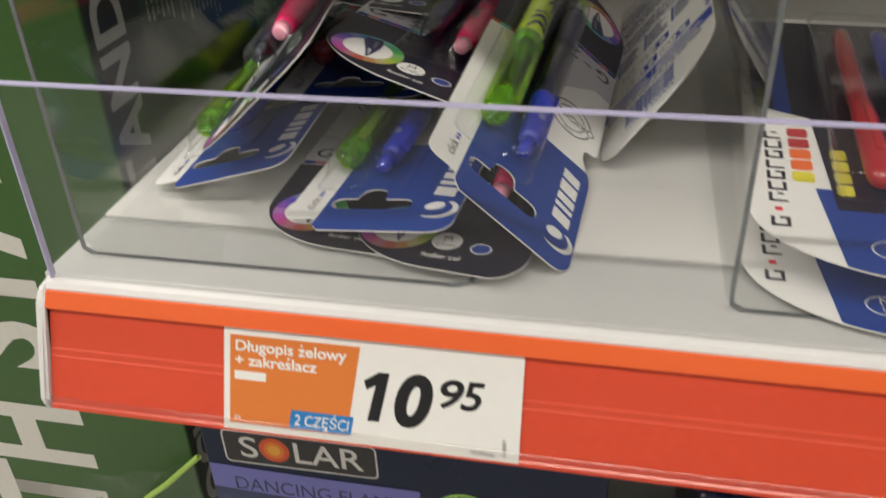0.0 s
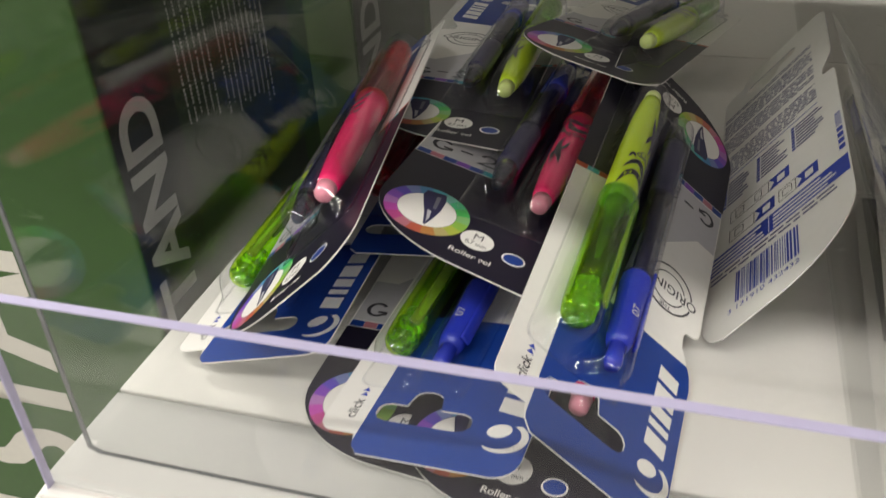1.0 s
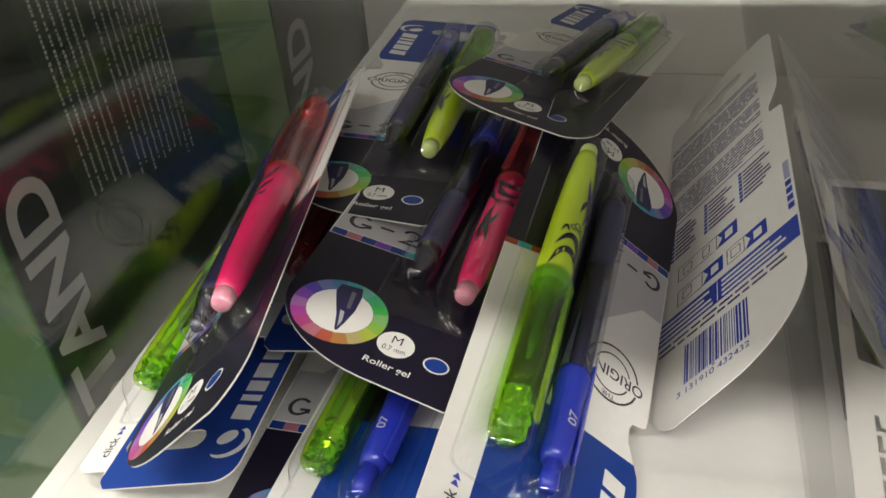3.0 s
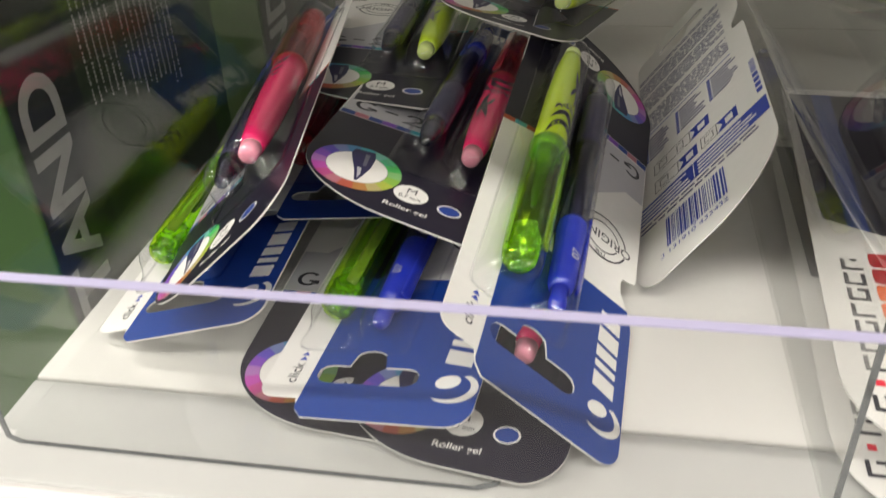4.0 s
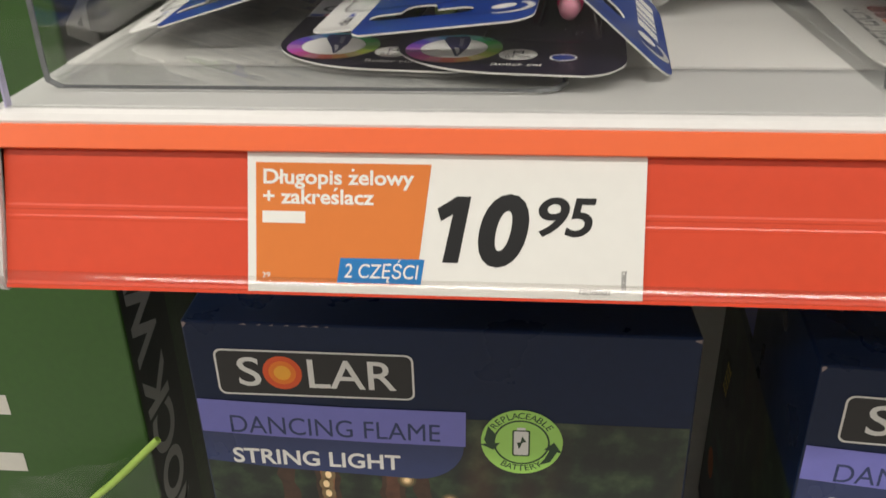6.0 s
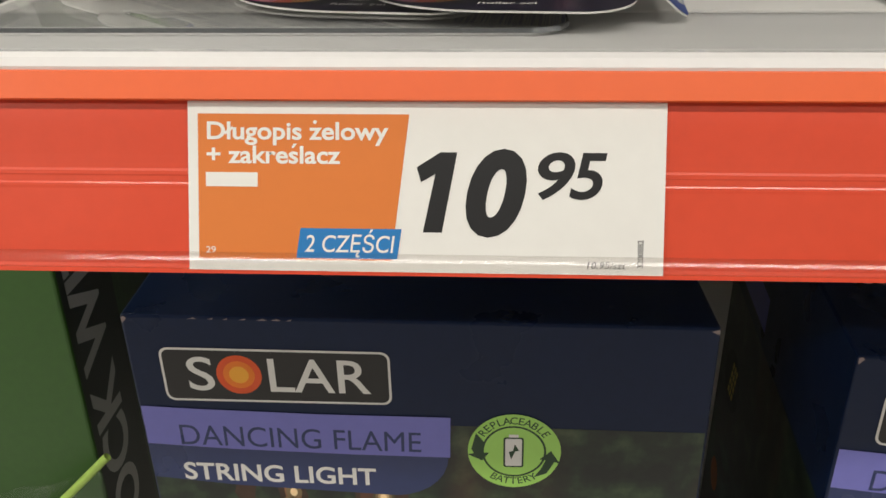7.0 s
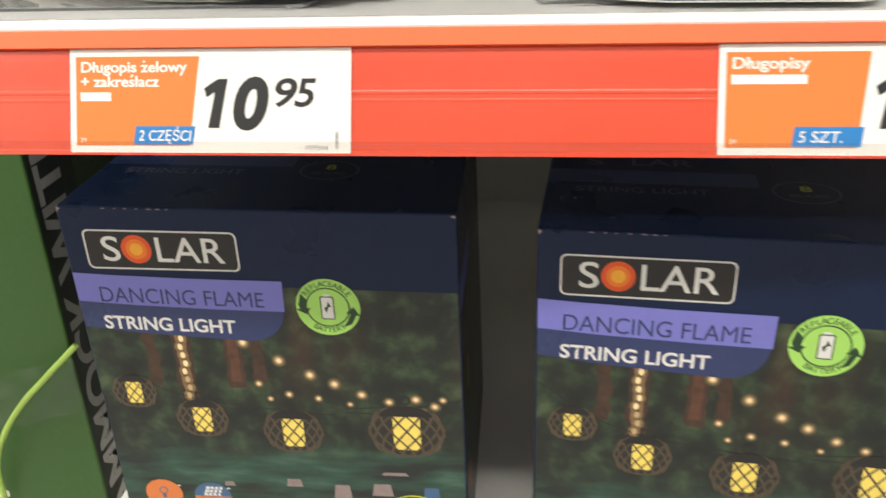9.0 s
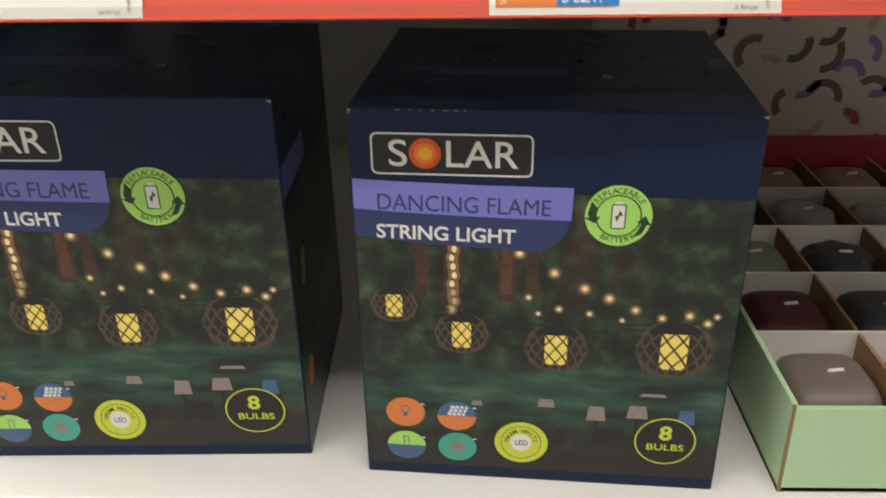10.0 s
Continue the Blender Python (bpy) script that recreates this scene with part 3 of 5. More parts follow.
    for k in range(28):
        yy = 128 + 2.55 * k
        xx, end = 4.0, 62 - (rnd.random() * 12 if k % 6 == 0 else 0)
        if k in (8, 9, 17, 25):
            continue
        while xx < end:
            w = rnd.uniform(2, 8)
            lines.append((xx, min(xx + w, end), yy, yy + 1.15))
            xx += w + 0.9
    for col in (7, 27, 47):
        for k in range(8):
            lines.append((col + 2.5, col + 2.5 + rnd.uniform(9, 15), 98 + 2.9 * k, 99.4 + 2.9 * k))
    behind("back_print", bars_bm(lines, 0), M_TINYINK, "lines of small illegible print")
    flags = [(col, col + 1.9, 97.8 + 2.9 * k, 100 + 2.9 * k) for col in (7, 27, 47) for k in range(8)]
    flags += [(69.2, 72.0, 66 + 5.2 * k, 69.6 + 5.2 * k) for k in range(4)] + [(69.2, 72.0, 87 + 1.6 * k, 87.8 + 1.6 * k) for k in range(8)] + [(3, 62, 124.2, 124.9)]
    behind("back_marking", bars_bm(flags, 0), M_BACKINK)
    icons = []
    for ix, iy in ((26, 64), (48, 64), (34, 80)):
        icons.append([(ix, iy), (ix + 11, iy), (ix + 11, iy + 9.5), (ix, iy + 9.5), (ix + 3, iy + 4.7)])
    for icon, (ix, iy) in zip(icons, ((26, 64), (48, 64), (34, 80))):
        behind("sorting_icon", polys_bm([icon], 0), M_BACKINK, "blue recycling icon")
        behind("icon_bin", bars_bm([(ix + 4.6, ix + 8.6, iy + 2, iy + 7)], 0), M_CARD, "", 0.06)
    frames_ = []
    for x0, x1, y0, y1 in ((12, 26, 64, 73.5), (39, 48, 64, 73.5), (12, 34, 80, 89.5), (15, 20, 66, 71.5), (41, 46, 66, 71.5), (15, 20, 82, 87.5), (26, 30, 82, 87.5)):
        frames_ += [(x0, x1, y0, y0 + 0.35), (x0, x1, y1 - 0.35, y1), (x0, x0 + 0.35, y0, y1), (x1 - 0.35, x1, y0, y1)]
    behind("icon_outline", bars_bm(frames_, 0), M_INK)

    # highlighter
    n0 = 8.4
    marker = part("highlighter", lathe_bm([(52, 3.7), (56, 4.4), (70, 5.5), (90, 6.2), (112, 6.4), (124, 6.4)], MARK_X, n0, 20), barrel_mat, root, "fluorescent highlighter with a clear cap", True)
    part("plug", lathe_bm([(46.5, 2.6), (47.4, 3.3), (52, 3.7)], MARK_X, n0, 20), plug_mat, marker, "pale translucent end plug", True)
    part("cap", lathe_bm([(123, 6.9), (125, 7.1), (172, 6.5), (180, 6.2), (184.5, 5.6), (186, 4.6)], MARK_X, n0, 20), cap_mat, marker, "tinted clear cap", True)
    part("cap_collar", lathe_bm([(121, 6.6), (122, 7.0), (124.5, 7.0), (125, 6.9)], MARK_X, n0, 20), crown_mat, marker, "", True)
    part("inner_sleeve", lathe_bm([(126, 5.2), (164, 4.7), (168, 3.6)], MARK_X, n0, 20), cap_mat, marker, "", True)
    part("nib_holder", lathe_bm([(124, 3.6), (134, 3.2), (137, 2.2), (150, 1.9), (152, 1.4), (157, 1.0)], MARK_X, n0, 14), M_CORE, marker, "dark nib holder", True)
    aside = Matrix.Rotation(radians(-38), 4, "Y")
    pivot = Vector((MARK_X, 0, n0)) / 1000
    clip_bm = box_bm(MARK_X - 2.0, MARK_X + 2.0, 127, 184, n0 + 6.7, n0 + 8.3, 0.7)
    bmesh.ops.rotate(clip_bm, cent=pivot, matrix=aside, verts=clip_bm.verts)
    part("clip", clip_bm, M_GCLIP if barrel_mat is M_YELLOW else M_RCLIP, marker, "bright translucent pocket clip", True)
    bead = lathe_bm([(126, 0.6), (127, 1.6), (129, 1.9), (131, 1.5), (132, 0.6)], MARK_X, n0 + 7.0, 12)
    bmesh.ops.rotate(bead, cent=pivot, matrix=aside, verts=bead.verts)
    part("clip_bead", bead, crown_mat, marker, "", True)
    crown = lathe_bm([(168, 1.4), (170, 4.4), (172.5, 3.6), (174.5, 5.2), (177, 4.0), (179, 5.4), (181, 4.4), (183, 5.2), (184.8, 4.8), (185.8, 3.2), (184.8, 1.7), (178.0, 1.3)], MARK_X, n0, 14)
    chip = random.Random(3)
    for v in crown.verts:
        v.co += Vector((chip.uniform(-0.7, 0.7), chip.uniform(-0.8, 0.6), chip.uniform(-0.7, 0.5))) / 1000
    part("cap_crown", crown, crown_mat, marker, "faceted cap end")
    strokes = [[(35, 121, 0.1), (62, 114, 1.2), (95, 112.5, 1.7), (128, 116, 0.9), (152, 121, 0.1)], [(40, 111, 0.1), (68, 106.5, 1.1), (95, 105.5, 1.6), (118, 109, 1.2), (130, 115, 0.2)],
               [(122, 102, 0.1), (142, 106, 1.1), (154, 113, 0.2)], [(72, 103.5, 0.1), (60, 101, 0.7), (48, 104, 0.2)],
               [(112, 97, 0.1), (123, 91, 0.9), (119, 84, 1.4), (106, 78, 0.9), (95, 72, 0.1)], [(118, 87, 0.1), (133, 82, 1.0), (130, 75, 0.1)], [(115, 83, 0.2), (100, 87, 0.8), (90, 92, 0.1)]]
    for cx, cv, q in ((100, 99, 2.0), (84, 100.5, 1.5), (112, 101, 1.3)):
        strokes.append([(cx + math.degrees(q * (1 - 0.07 * i) * math.cos(i * 0.8) / 6.4), cv + q * (1 - 0.07 * i) * math.sin(i * 0.8), 0.24) for i in range(11)])
    for stroke in strokes:
        part("barrel_print", wrapped_bm([stroke], MARK_X, n0, 6.44), M_INK, marker, "black swirling print")
    part("barrel_lettering", wrapped_words("remove by friction", 1.9, 27, MARK_X, n0, 6.1, 137, 99), M_INK, marker)
    # gel pen
    n1 = 7.6
    gel = part("gel_pen", lathe_bm([(66, 4.6), (70, 5.0), (92, 5.1), (98, 4.8), (102, 5.0)], GEL_X, n1, 18), M_GRIP, root, "navy gel pen with a clear barrel", True)
    part("tip_cone", lathe_bm([(50, 1.2), (52, 2.4), (60, 3.8), (66, 4.6)], GEL_X, n1, 18), M_SMOKE, gel, "clear tip cone", True)
    for k in range(6):
        part("spring_coil", lathe_bm([(53 + 2 * k, 1.5 + 0.28 * k), (53.5 + 2 * k, 1.9 + 0.28 * k), (54 + 2 * k, 1.5 + 0.28 * k)], GEL_X, n1, 10), M_STEEL, gel)
    part("barrel", lathe_bm([(102, 5.0), (104, 5.2), (150, 5.2), (152, 4.9)], GEL_X, n1, 18), M_SMOKE, gel, "smoke clear barrel", True)
    part("refill", lathe_bm([(102, 2.6), (150, 2.6)], GEL_X, n1, 12), M_GRIP, gel, "", True)
    part("collar", lathe_bm([(150, 5.3), (152, 5.7), (156, 5.7), (160, 5.2), (180, 4.6), (183, 3.6)], GEL_X, n1, 18), M_CLIP, gel, "blue plastic collar", True)
    part("push_button", lathe_bm([(182, 3.2), (190, 3.0), (192, 2.2)], GEL_X, n1, 14), M_CLIP, gel, "", True)
    clip_bm = box_bm(GEL_X - 2.2, GEL_X + 2.2, 148, 185, n1 + 5.0, n1 + 6.4, 0.6)
    bmesh.ops.rotate(clip_bm, cent=Vector((GEL_X, 0, n1)) / 1000, matrix=Matrix.Rotation(radians(-68), 4, "Y"), verts=clip_bm.verts)
    part("barrel_lettering", wrapped_words("07", 3.0, 5.0, GEL_X, n1, 5.3, 104, 172), M_GREY, gel)
    part("clip", clip_bm, M_CLIP, gel, "blue pocket clip", True)

    # blister over both pens
    def height(u, v):
        inset = min(u - 28.4, 64.0 - u, v - 38.4, 200.0 - v)
        h = max(0.9, min(3.2, 0.9 + 2.6 * inset))
        for cx, a, b, r, c in ((MARK_X, 49, 190, 7.8, n0), (GEL_X, 53, 195, 6.6, n1)):
            d = math.hypot(u - cx, max(a - v, v - b, 0) * 0.8)
            dome = c + math.sqrt(r * r - d * d) if d < r else c - (d - r) * 3.2
            blend = max(0.0, 2.2 - abs(dome - h)) / 2.2
            h = max(h, dome) + blend * blend * 0.55
        if h > 4.5:
            h += 0.07 * math.sin(0.83 * v + 1.9 * math.sin(0.9 * u)) * math.sin(0.21 * v + 0.5 * u)
        return h

    bm = bmesh.new()
    us = [27.2 + 0.7 * i for i in range(54)]
    vs = [35.5 + 1.5 * j for j in range(112)]
    grid = [[bm.verts.new((u / 1000, v / 1000, height(u, v) / 1000)) for u in us] for v in vs]
    for j in range(len(vs) - 1):
        for i in range(len(us) - 1):
            bm.faces.new((grid[j][i], grid[j][i + 1], grid[j + 1][i + 1], grid[j + 1][i]))
    shell = part("blister", bm, M_BLISTER, root, "clear moulded plastic blister", True)
    shell.visible_shadow = False
    part("blister_rim", holed_bm(rounded(26.5, 65.3, 34, 203, (4, 4, 4, 4), 4), rounded(27.3, 64.5, 34.8, 202.2, (3.4, 3.4, 3.4, 3.4), 4), 0.5, 0.7), M_BLISTER, root).visible_shadow = False
    return root


def on_axes(origin, u, v):
    """The pose of a card whose foot corner lies at origin (mm), by its directions across and up."""
    v = Vector(v).normalized()
    u = Vector(u)
    u = (u - v * u.dot(v)).normalized()
    m = Matrix((u, v, u.cross(v))).transposed().to_4x4()
    m.translation = place(*origin)
    return m


def through_point(point, uv, u, v, n=0.0):
    """As on_axes, for a card of which the point uv lies at point."""
    m = on_axes((0, 0, 0), u, v)
    r = m.to_3x3() @ Vector((uv[0], uv[1], n))
    m.translation = place(*(Vector(point) - r))
    return m


PACKS = [
    ("yellow", on_axes((-6.5, 17.0, 2.2), (1, -0.02, 0.0), (0.03, 1, 0.02))),
    ("pink", on_axes((33.0, 7.5, 3.8), (0.987, -0.148, 0.02), (0.09, 0.99, 0.022))),
    ("yellow", on_axes((4.8, 275.0, 33.0), (-0.955, 0.02, -0.28), (0.0, -0.997, -0.04))),
    ("yellow", on_axes((100.4, 237.0, 28.5), (-0.988, 0.105, -0.119), (-0.092, -0.995, -0.035))),
    ("pink", through_point((-9, 98, 30), (58, 228), (-0.99, 0.0, -0.04), (0.08, -1, 0.06))),
    ("pink", on_axes((10.8, 61.1, 64.8), (0.958, -0.042, -0.284), (0.028, 0.997, -0.072))),
    ("yellow", on_axes((-18.0, 138.0, 61.5), (0.996, 0.027, -0.087), (-0.033, 0.998, -0.060))),
    ("yellow", on_axes((28.0, 207.6, 76.8), (0.960, -0.217, -0.176), (0.187, 0.967, -0.175))),
    ("yellow", on_axes((136.3, 244.2, 20.4), (-0.753, -0.008, 0.658), (-0.067, -0.994, -0.088))),
    ("pink", on_axes((-29.6, 23.6, 25.7), (0.722, 0.121, 0.681), (-0.142, 0.990, -0.017))),
    ("yellow", on_axes((171.6, 97.0, 60.5), (-0.60, 0.0, -0.80), (0.012, 0.99, -0.004))),
]
LABELS = {"yellow": "carded gel pen and yellow highlighter under a clear plastic blister", "pink": "carded gel pen and pink highlighter under a clear plastic blister"}
made = {}
for colour, m in PACKS:
    if colour not in made:
        made[colour] = blister_pack(LABELS[colour], *((M_YELLOW, M_YPLUG, M_GCAP, M_GCROWN) if colour == "yellow" else (M_PINK, M_PPLUG, M_RCAP, M_RCROWN)))
        made[colour].matrix_world = m
        made[colour].matrix_basis = m
    else:
        copy_thing(made[colour], m)


# ---- pen sets beyond the divider ----
def pen_set(x, y, z, turn, slope):
    root = new("pen_set")
    root.matrix_world = Matrix.Translation(place(x, y, z)) @ pose(0, 0, 0, slope, 0, turn)
    tagged(root, "white and blue carded set of ballpoint pens", "blister pack", "pen sets on the shelf")
    outline = arc(60, 40, 60, 40, 180, 255, 10) + arc(108, 12, 12, 12, 280, 360, 6) + [(120, 230), (0, 230)]
    part("card", prism_bm(outline, 0.6), M_CARD, root)
    part("blue_field", flat_bm(half(half(outline, -1, -0.12, -31), 0, 1, 54), 0.7), M_HEAD, root, "blue printed field")
    # dark print, widened to stand in for shade and reflections behind the divider
    part("dark_field", flat_bm([(31, 40), (118, 40), (118, 224), (3, 224), (5, 122), (27, 112)], 0.76), M_NIGHT, root)
    name_at = Matrix.Translation((0.0145, 0.026, 0.0007)) @ pose(0, 0, 0, 0, 0, 90)
    blocks = []
    for k in range(9):
        px = 8.2 * k
        if k == 1:
            part("name_point", polys_bm([[(px + 2.0, 2.4), (px + 4.6, 2.4), (px + 4.6, 5.0), (px + 2.0, 5.0)]], 0, name_at), M_REDPRINT, root, "small red printed square")
        else:
            blocks += [[(px, 0), (px + 1.4, 0), (px + 1.4, 6.8), (px, 6.8)], [(px + 1.4, 5.4), (px + 6.4, 5.4), (px + 6.4, 6.8), (px + 1.4, 6.8)]]
            if k % 3 != 2:
                blocks += [[(px + 1.4, 0), (px + 6.4, 0), (px + 6.4, 1.4), (px + 1.4, 1.4)]]
            if k % 2 == 0:
                blocks += [[(px + 5, 1.4), (px + 6.4, 1.4), (px + 6.4, 3.6), (px + 5, 3.6)]]
    part("name_blocks", polys_bm(blocks, 0, name_at), M_INK, root, "row of black printed blocks")
    for k in range(5):
        part("colour_square", flat_bm(rounded(17, 25, 58 + 9 * k, 66 + 9 * k, (1.5, 1.5, 1.5, 1.5), 3), 0.72), (M_LIME, M_SQUARES, M_SQUARES, M_RED, M_RED, M_RED)[k], root)
    for k in range(4):
        part("yellow_square", flat_bm(rounded(32, 38, 50 + 9 * k, 58 + 9 * k, (1.5, 1.5, 1.5, 1.5), 3), 0.80), M_LIME, root)
    part("blue_strip", flat_bm([(13, 118), (20, 115), (20, 224), (12, 224)], 0.84), M_HEAD, root, "blue printed strip")
    part("size_ring", ring_bm(46, 17, 6.4, 7.0, 0.76, squash=0.8), M_CARD, root)
    part("size_lettering", text_bm("M", 4.4, align="CENTER", frame_of=shift(46, 17.2, 0.76)), M_CARD, root)
    part("size_lettering", text_bm("1.0", 2.6, align="CENTER", frame_of=shift(46, 13.4, 0.76)), M_CARD, root)
    for k, mat in enumerate((M_RED, M_CLIP, M_CLIP, M_RED)):
        px = 46 + 17 * k
        pen = part("ballpoint_pen", lathe_bm([(52, 2.0), (56, 4.6), (62, 5.4), (100, 5.2), (104, 4.6), (160, 4.6), (186, 4.2), (190, 3.0)], px, 7.0, 14), mat, root, "capped ballpoint pen", True)
        part("clip", box_bm(px - 1.6, px + 1.6, 66, 104, 12.0, 13.4, 0.5), mat, pen, "", True)
    shell = part("blister", box_bm(31, 116, 44, 206, 0.8, 14.5, 4.0, 3), M_BLISTER, root, "clear moulded plastic blister", True)
    shell.visible_shadow = False
    return root


pen_set(181.5, -6, 2.0, -2, 1.5)
pen_set(181.0, 2, 19.0, -3, 3.0)

# ---- clear shelf dividers ----
front = thing("front_guard", 0, 0, 0, "clear acrylic guard strip along the shelf front, lilac polished edge", "shelf guard")
front.matrix_world = Matrix.Translation((0, 0, SHELF))
xz = facing(0, -11.9, 0, (1, 0, 0), (0, 0, 1))
pane_pts = rounded(-70.2, 900, -0.1, 77, (0, 0, 0, 3), 6)
part("pane", prism_bm(pane_pts, 2.4, xz), M_GUARD, front).visible_shadow = False
outer = [(900, 77.6)] + arc(-67.8, 74.6, 3.0, 3.0, 90, 180, 8) + [(-70.8, 0)]
inner = [(-70.3, 0)] + arc(-67.8, 74.6, 2.5, 2.5, 180, 90, 8) + [(900, 77.1)]
bm = prism_bm(outer + inner, 3.0, facing(0, -11.6, 0, (1, 0, 0), (0, 0, 1)))
part("polished_edge", bm, M_EDGE, front, "lilac polished edge")


def divider(name_x, foot0, foot1, label):
    root = thing("shelf_divider", name_x, 0, 0, label, "shelf divider", group="shelf dividers")
    root.matrix_world = Matrix.Translation((0, 0, SHELF))
    side = facing(name_x, 0, 0, (0, 1, 0), (0, 0, 1))
    part("wall", prism_bm(rounded(3.5, 545, 1.8, 175, (6, 0, 0, 12), 6), 2.0, side), M_PANE, root).visible_shadow = False
    part("foot", prism_bm(rounded(foot0, foot1, 3.5, 545, (3, 8, 3, 3), 6), 1.6, Matrix.Translation((0, 0, 0.0002))), M_PANE, root).visible_shadow = False
    path = [(name_x + 1, 3.2, 172), (name_x + 1, 3.2, 8), (name_x + 1.4, 3.0, 3), (name_x + 5, 3.0, 1.0), (foot1 - 8, 3.0, 1.0), (foot1 - 2.5, 5.4, 1.0), (foot1 - 0.1, 11, 1.0), (foot1, 30, 1.0)]
    bm = bmesh.new()
    prev = None
    for px, py, pz in path:
        ring = [bm.verts.new(((px + a) / 1000, (py + b) / 1000, (pz + c) / 1000)) for a, b, c in ((-0.8, -0.3, -0.5), (0.8, -0.3, -0.5), (0.8, 0.3, 0.5), (-0.8, 0.3, 0.5))]
        if prev:
            for k in range(4):
                bm.faces.new((prev[k], prev[(k + 1) % 4], ring[(k + 1) % 4], ring[k]))
        prev = ring
    part("cut_edge", bm, M_CUT, root, "dark cut edge")
    return root


M_CUT = material("dark_cut_acrylic", (0.16, 0.17, 0.175), 0.2, vary=0.2)
divider(-67.5, -66, 89, "clear acrylic shelf divider with a flat foot, beside a green carton")
divider(176.0, 178, 330, "clear acrylic shelf divider with a flat foot, beside pen sets")


# ---- string light cartons on the lower shelf ----
def photo_material():
    """The printed night garden: dark leaves, brown trunks above, a dim green lawn lower down."""
    mat = bpy.data.materials.new("garden_photo_print")
    mat.use_nodes = True
    nt = mat.node_tree
    b = nt.nodes["Principled BSDF"]
    b.inputs["Roughness"].default_value = 0.3
    co = nt.nodes.new("ShaderNodeTexCoord")
    sep = nt.nodes.new("ShaderNodeSeparateXYZ")
    nt.links.new(co.outputs["Object"], sep.inputs[0])

    def noise_ramp(scale, detail, stops, stretch=(1, 1, 1)):
        mp = nt.nodes.new("ShaderNodeMapping")
        mp.inputs["Scale"].default_value = stretch
        no = nt.nodes.new("ShaderNodeTexNoise")
        no.inputs["Scale"].default_value = scale
        no.inputs["Detail"].default_value = detail
        ra = nt.nodes.new("ShaderNodeValToRGB")
        ra.color_ramp.elements[0].position, ra.color_ramp.elements[0].color = stops[0][0], (*stops[0][1], 1)
        ra.color_ramp.elements[1].position, ra.color_ramp.elements[1].color = stops[-1][0], (*stops[-1][1], 1)
        for pos, col in stops[1:-1]:
            e = ra.color_ramp.elements.new(pos)
            e.color = (*col, 1)
        nt.links.new(co.outputs["Object"], mp.inputs[0])
        nt.links.new(mp.outputs[0], no.inputs["Vector"])
        nt.links.new(no.outputs["Fac"], ra.inputs[0])
        return ra.outputs[0]

    leaves = noise_ramp(75, 6, ((0.38, (0.005, 0.008, 0.006)), (0.50, (0.010, 0.018, 0.010)), (0.59, (0.024, 0.044, 0.020)), (0.70, (0.06, 0.085, 0.04))))
    trunks = noise_ramp(16, 3, ((0.60, (0.0, 0.0, 0.0)), (0.74, (0.8, 0.8, 0.8))), (1.0, 1.0, 0.25))
    lawn = noise_ramp(38, 4, ((0.38, (0.008, 0.014, 0.012)), (0.55, (0.02, 0.07, 0.045)), (0.72, (0.07, 0.13, 0.10))), (0.6, 1, 2.6))

    def between(z0, z1):
        m = nt.nodes.new("ShaderNodeMapRange")
        m.interpolation_type = "SMOOTHSTEP"
        m.inputs["From Min"].default_value, m.inputs["From Max"].default_value = z0, z1
        nt.links.new(sep.outputs["Z"], m.inputs["Value"])
        return m.outputs[0]

    def mixed(fac, a, c, const=None):
        m = nt.nodes.new("ShaderNodeMix")
        m.data_type = "RGBA"
        if const is None:
            nt.links.new(c, m.inputs[7])
        else:
            m.inputs[7].default_value = (*const, 1)
        nt.links.new(a, m.inputs[6])
        nt.links.new(fac, m.inputs[0])
        return m.outputs[2]

    brown_mask = nt.nodes.new("ShaderNodeMath")
    brown_mask.operation = "MULTIPLY"
    nt.links.new(trunks, brown_mask.inputs[0])
    nt.links.new(between(0.095, 0.135), brown_mask.inputs[1])
    col = mixed(brown_mask.outputs[0], leaves, None, (0.055, 0.022, 0.012))
    low = nt.nodes.new("ShaderNodeMath")
    low.operation = "SUBTRACT"
    nt.links.new(between(0.028, 0.05), low.inputs[0])
    nt.links.new(between(0.062, 0.085), low.inputs[1])
    col = mixed(low.outputs[0], col, lawn)
    dark = nt.nodes.new("ShaderNodeMath")
    dark.operation = "SUBTRACT"
    dark.inputs[0].default_value = 1.0
    nt.links.new(between(0.015, 0.045), dark.inputs[1])
    col = mixed(dark.outputs[0], col, None, (0.016, 0.012, 0.010))
    nt.links.new(col, b.inputs["Base Color"])
    return mat


M_PHOTO = photo_material()
M_LILAC = material("lilac_carton_print", (0.17, 0.17, 0.52), 0.35, vary=0.05)
M_SUBNAVY = material("mid_navy_carton_print", (0.022, 0.035, 0.115), 0.3, vary=0.08)
M_LOGOBLACK = material("black_carton_print", (0.010, 0.009, 0.009), 0.3, vary=0.1)
M_CREAM = material("white_carton_print", (0.70, 0.69, 0.66), 0.4, vary=0.03)
M_SUN1 = material("deep_orange_print", (0.72, 0.085, 0.012), 0.4, vary=0.05)
M_SUN2 = material("orange_print_disc", (0.82, 0.20, 0.012), 0.4, vary=0.05)
M_SUN3 = material("amber_print_disc", (0.88, 0.40, 0.03), 0.4, vary=0.05)
M_BADGE = material("light_green_print", (0.36, 0.66, 0.13), 0.4, vary=0.04)
M_DKGREEN = material("dark_green_print", (0.012, 0.045, 0.014), 0.4)
M_LAMP = material("warm_yellow_print", (0.85, 0.66, 0.13), 0.4, vary=0.12, mottle=120)
M_GLOBE = material("dim_globe_print", (0.016, 0.017, 0.013), 0.35, vary=0.3, mottle=90)
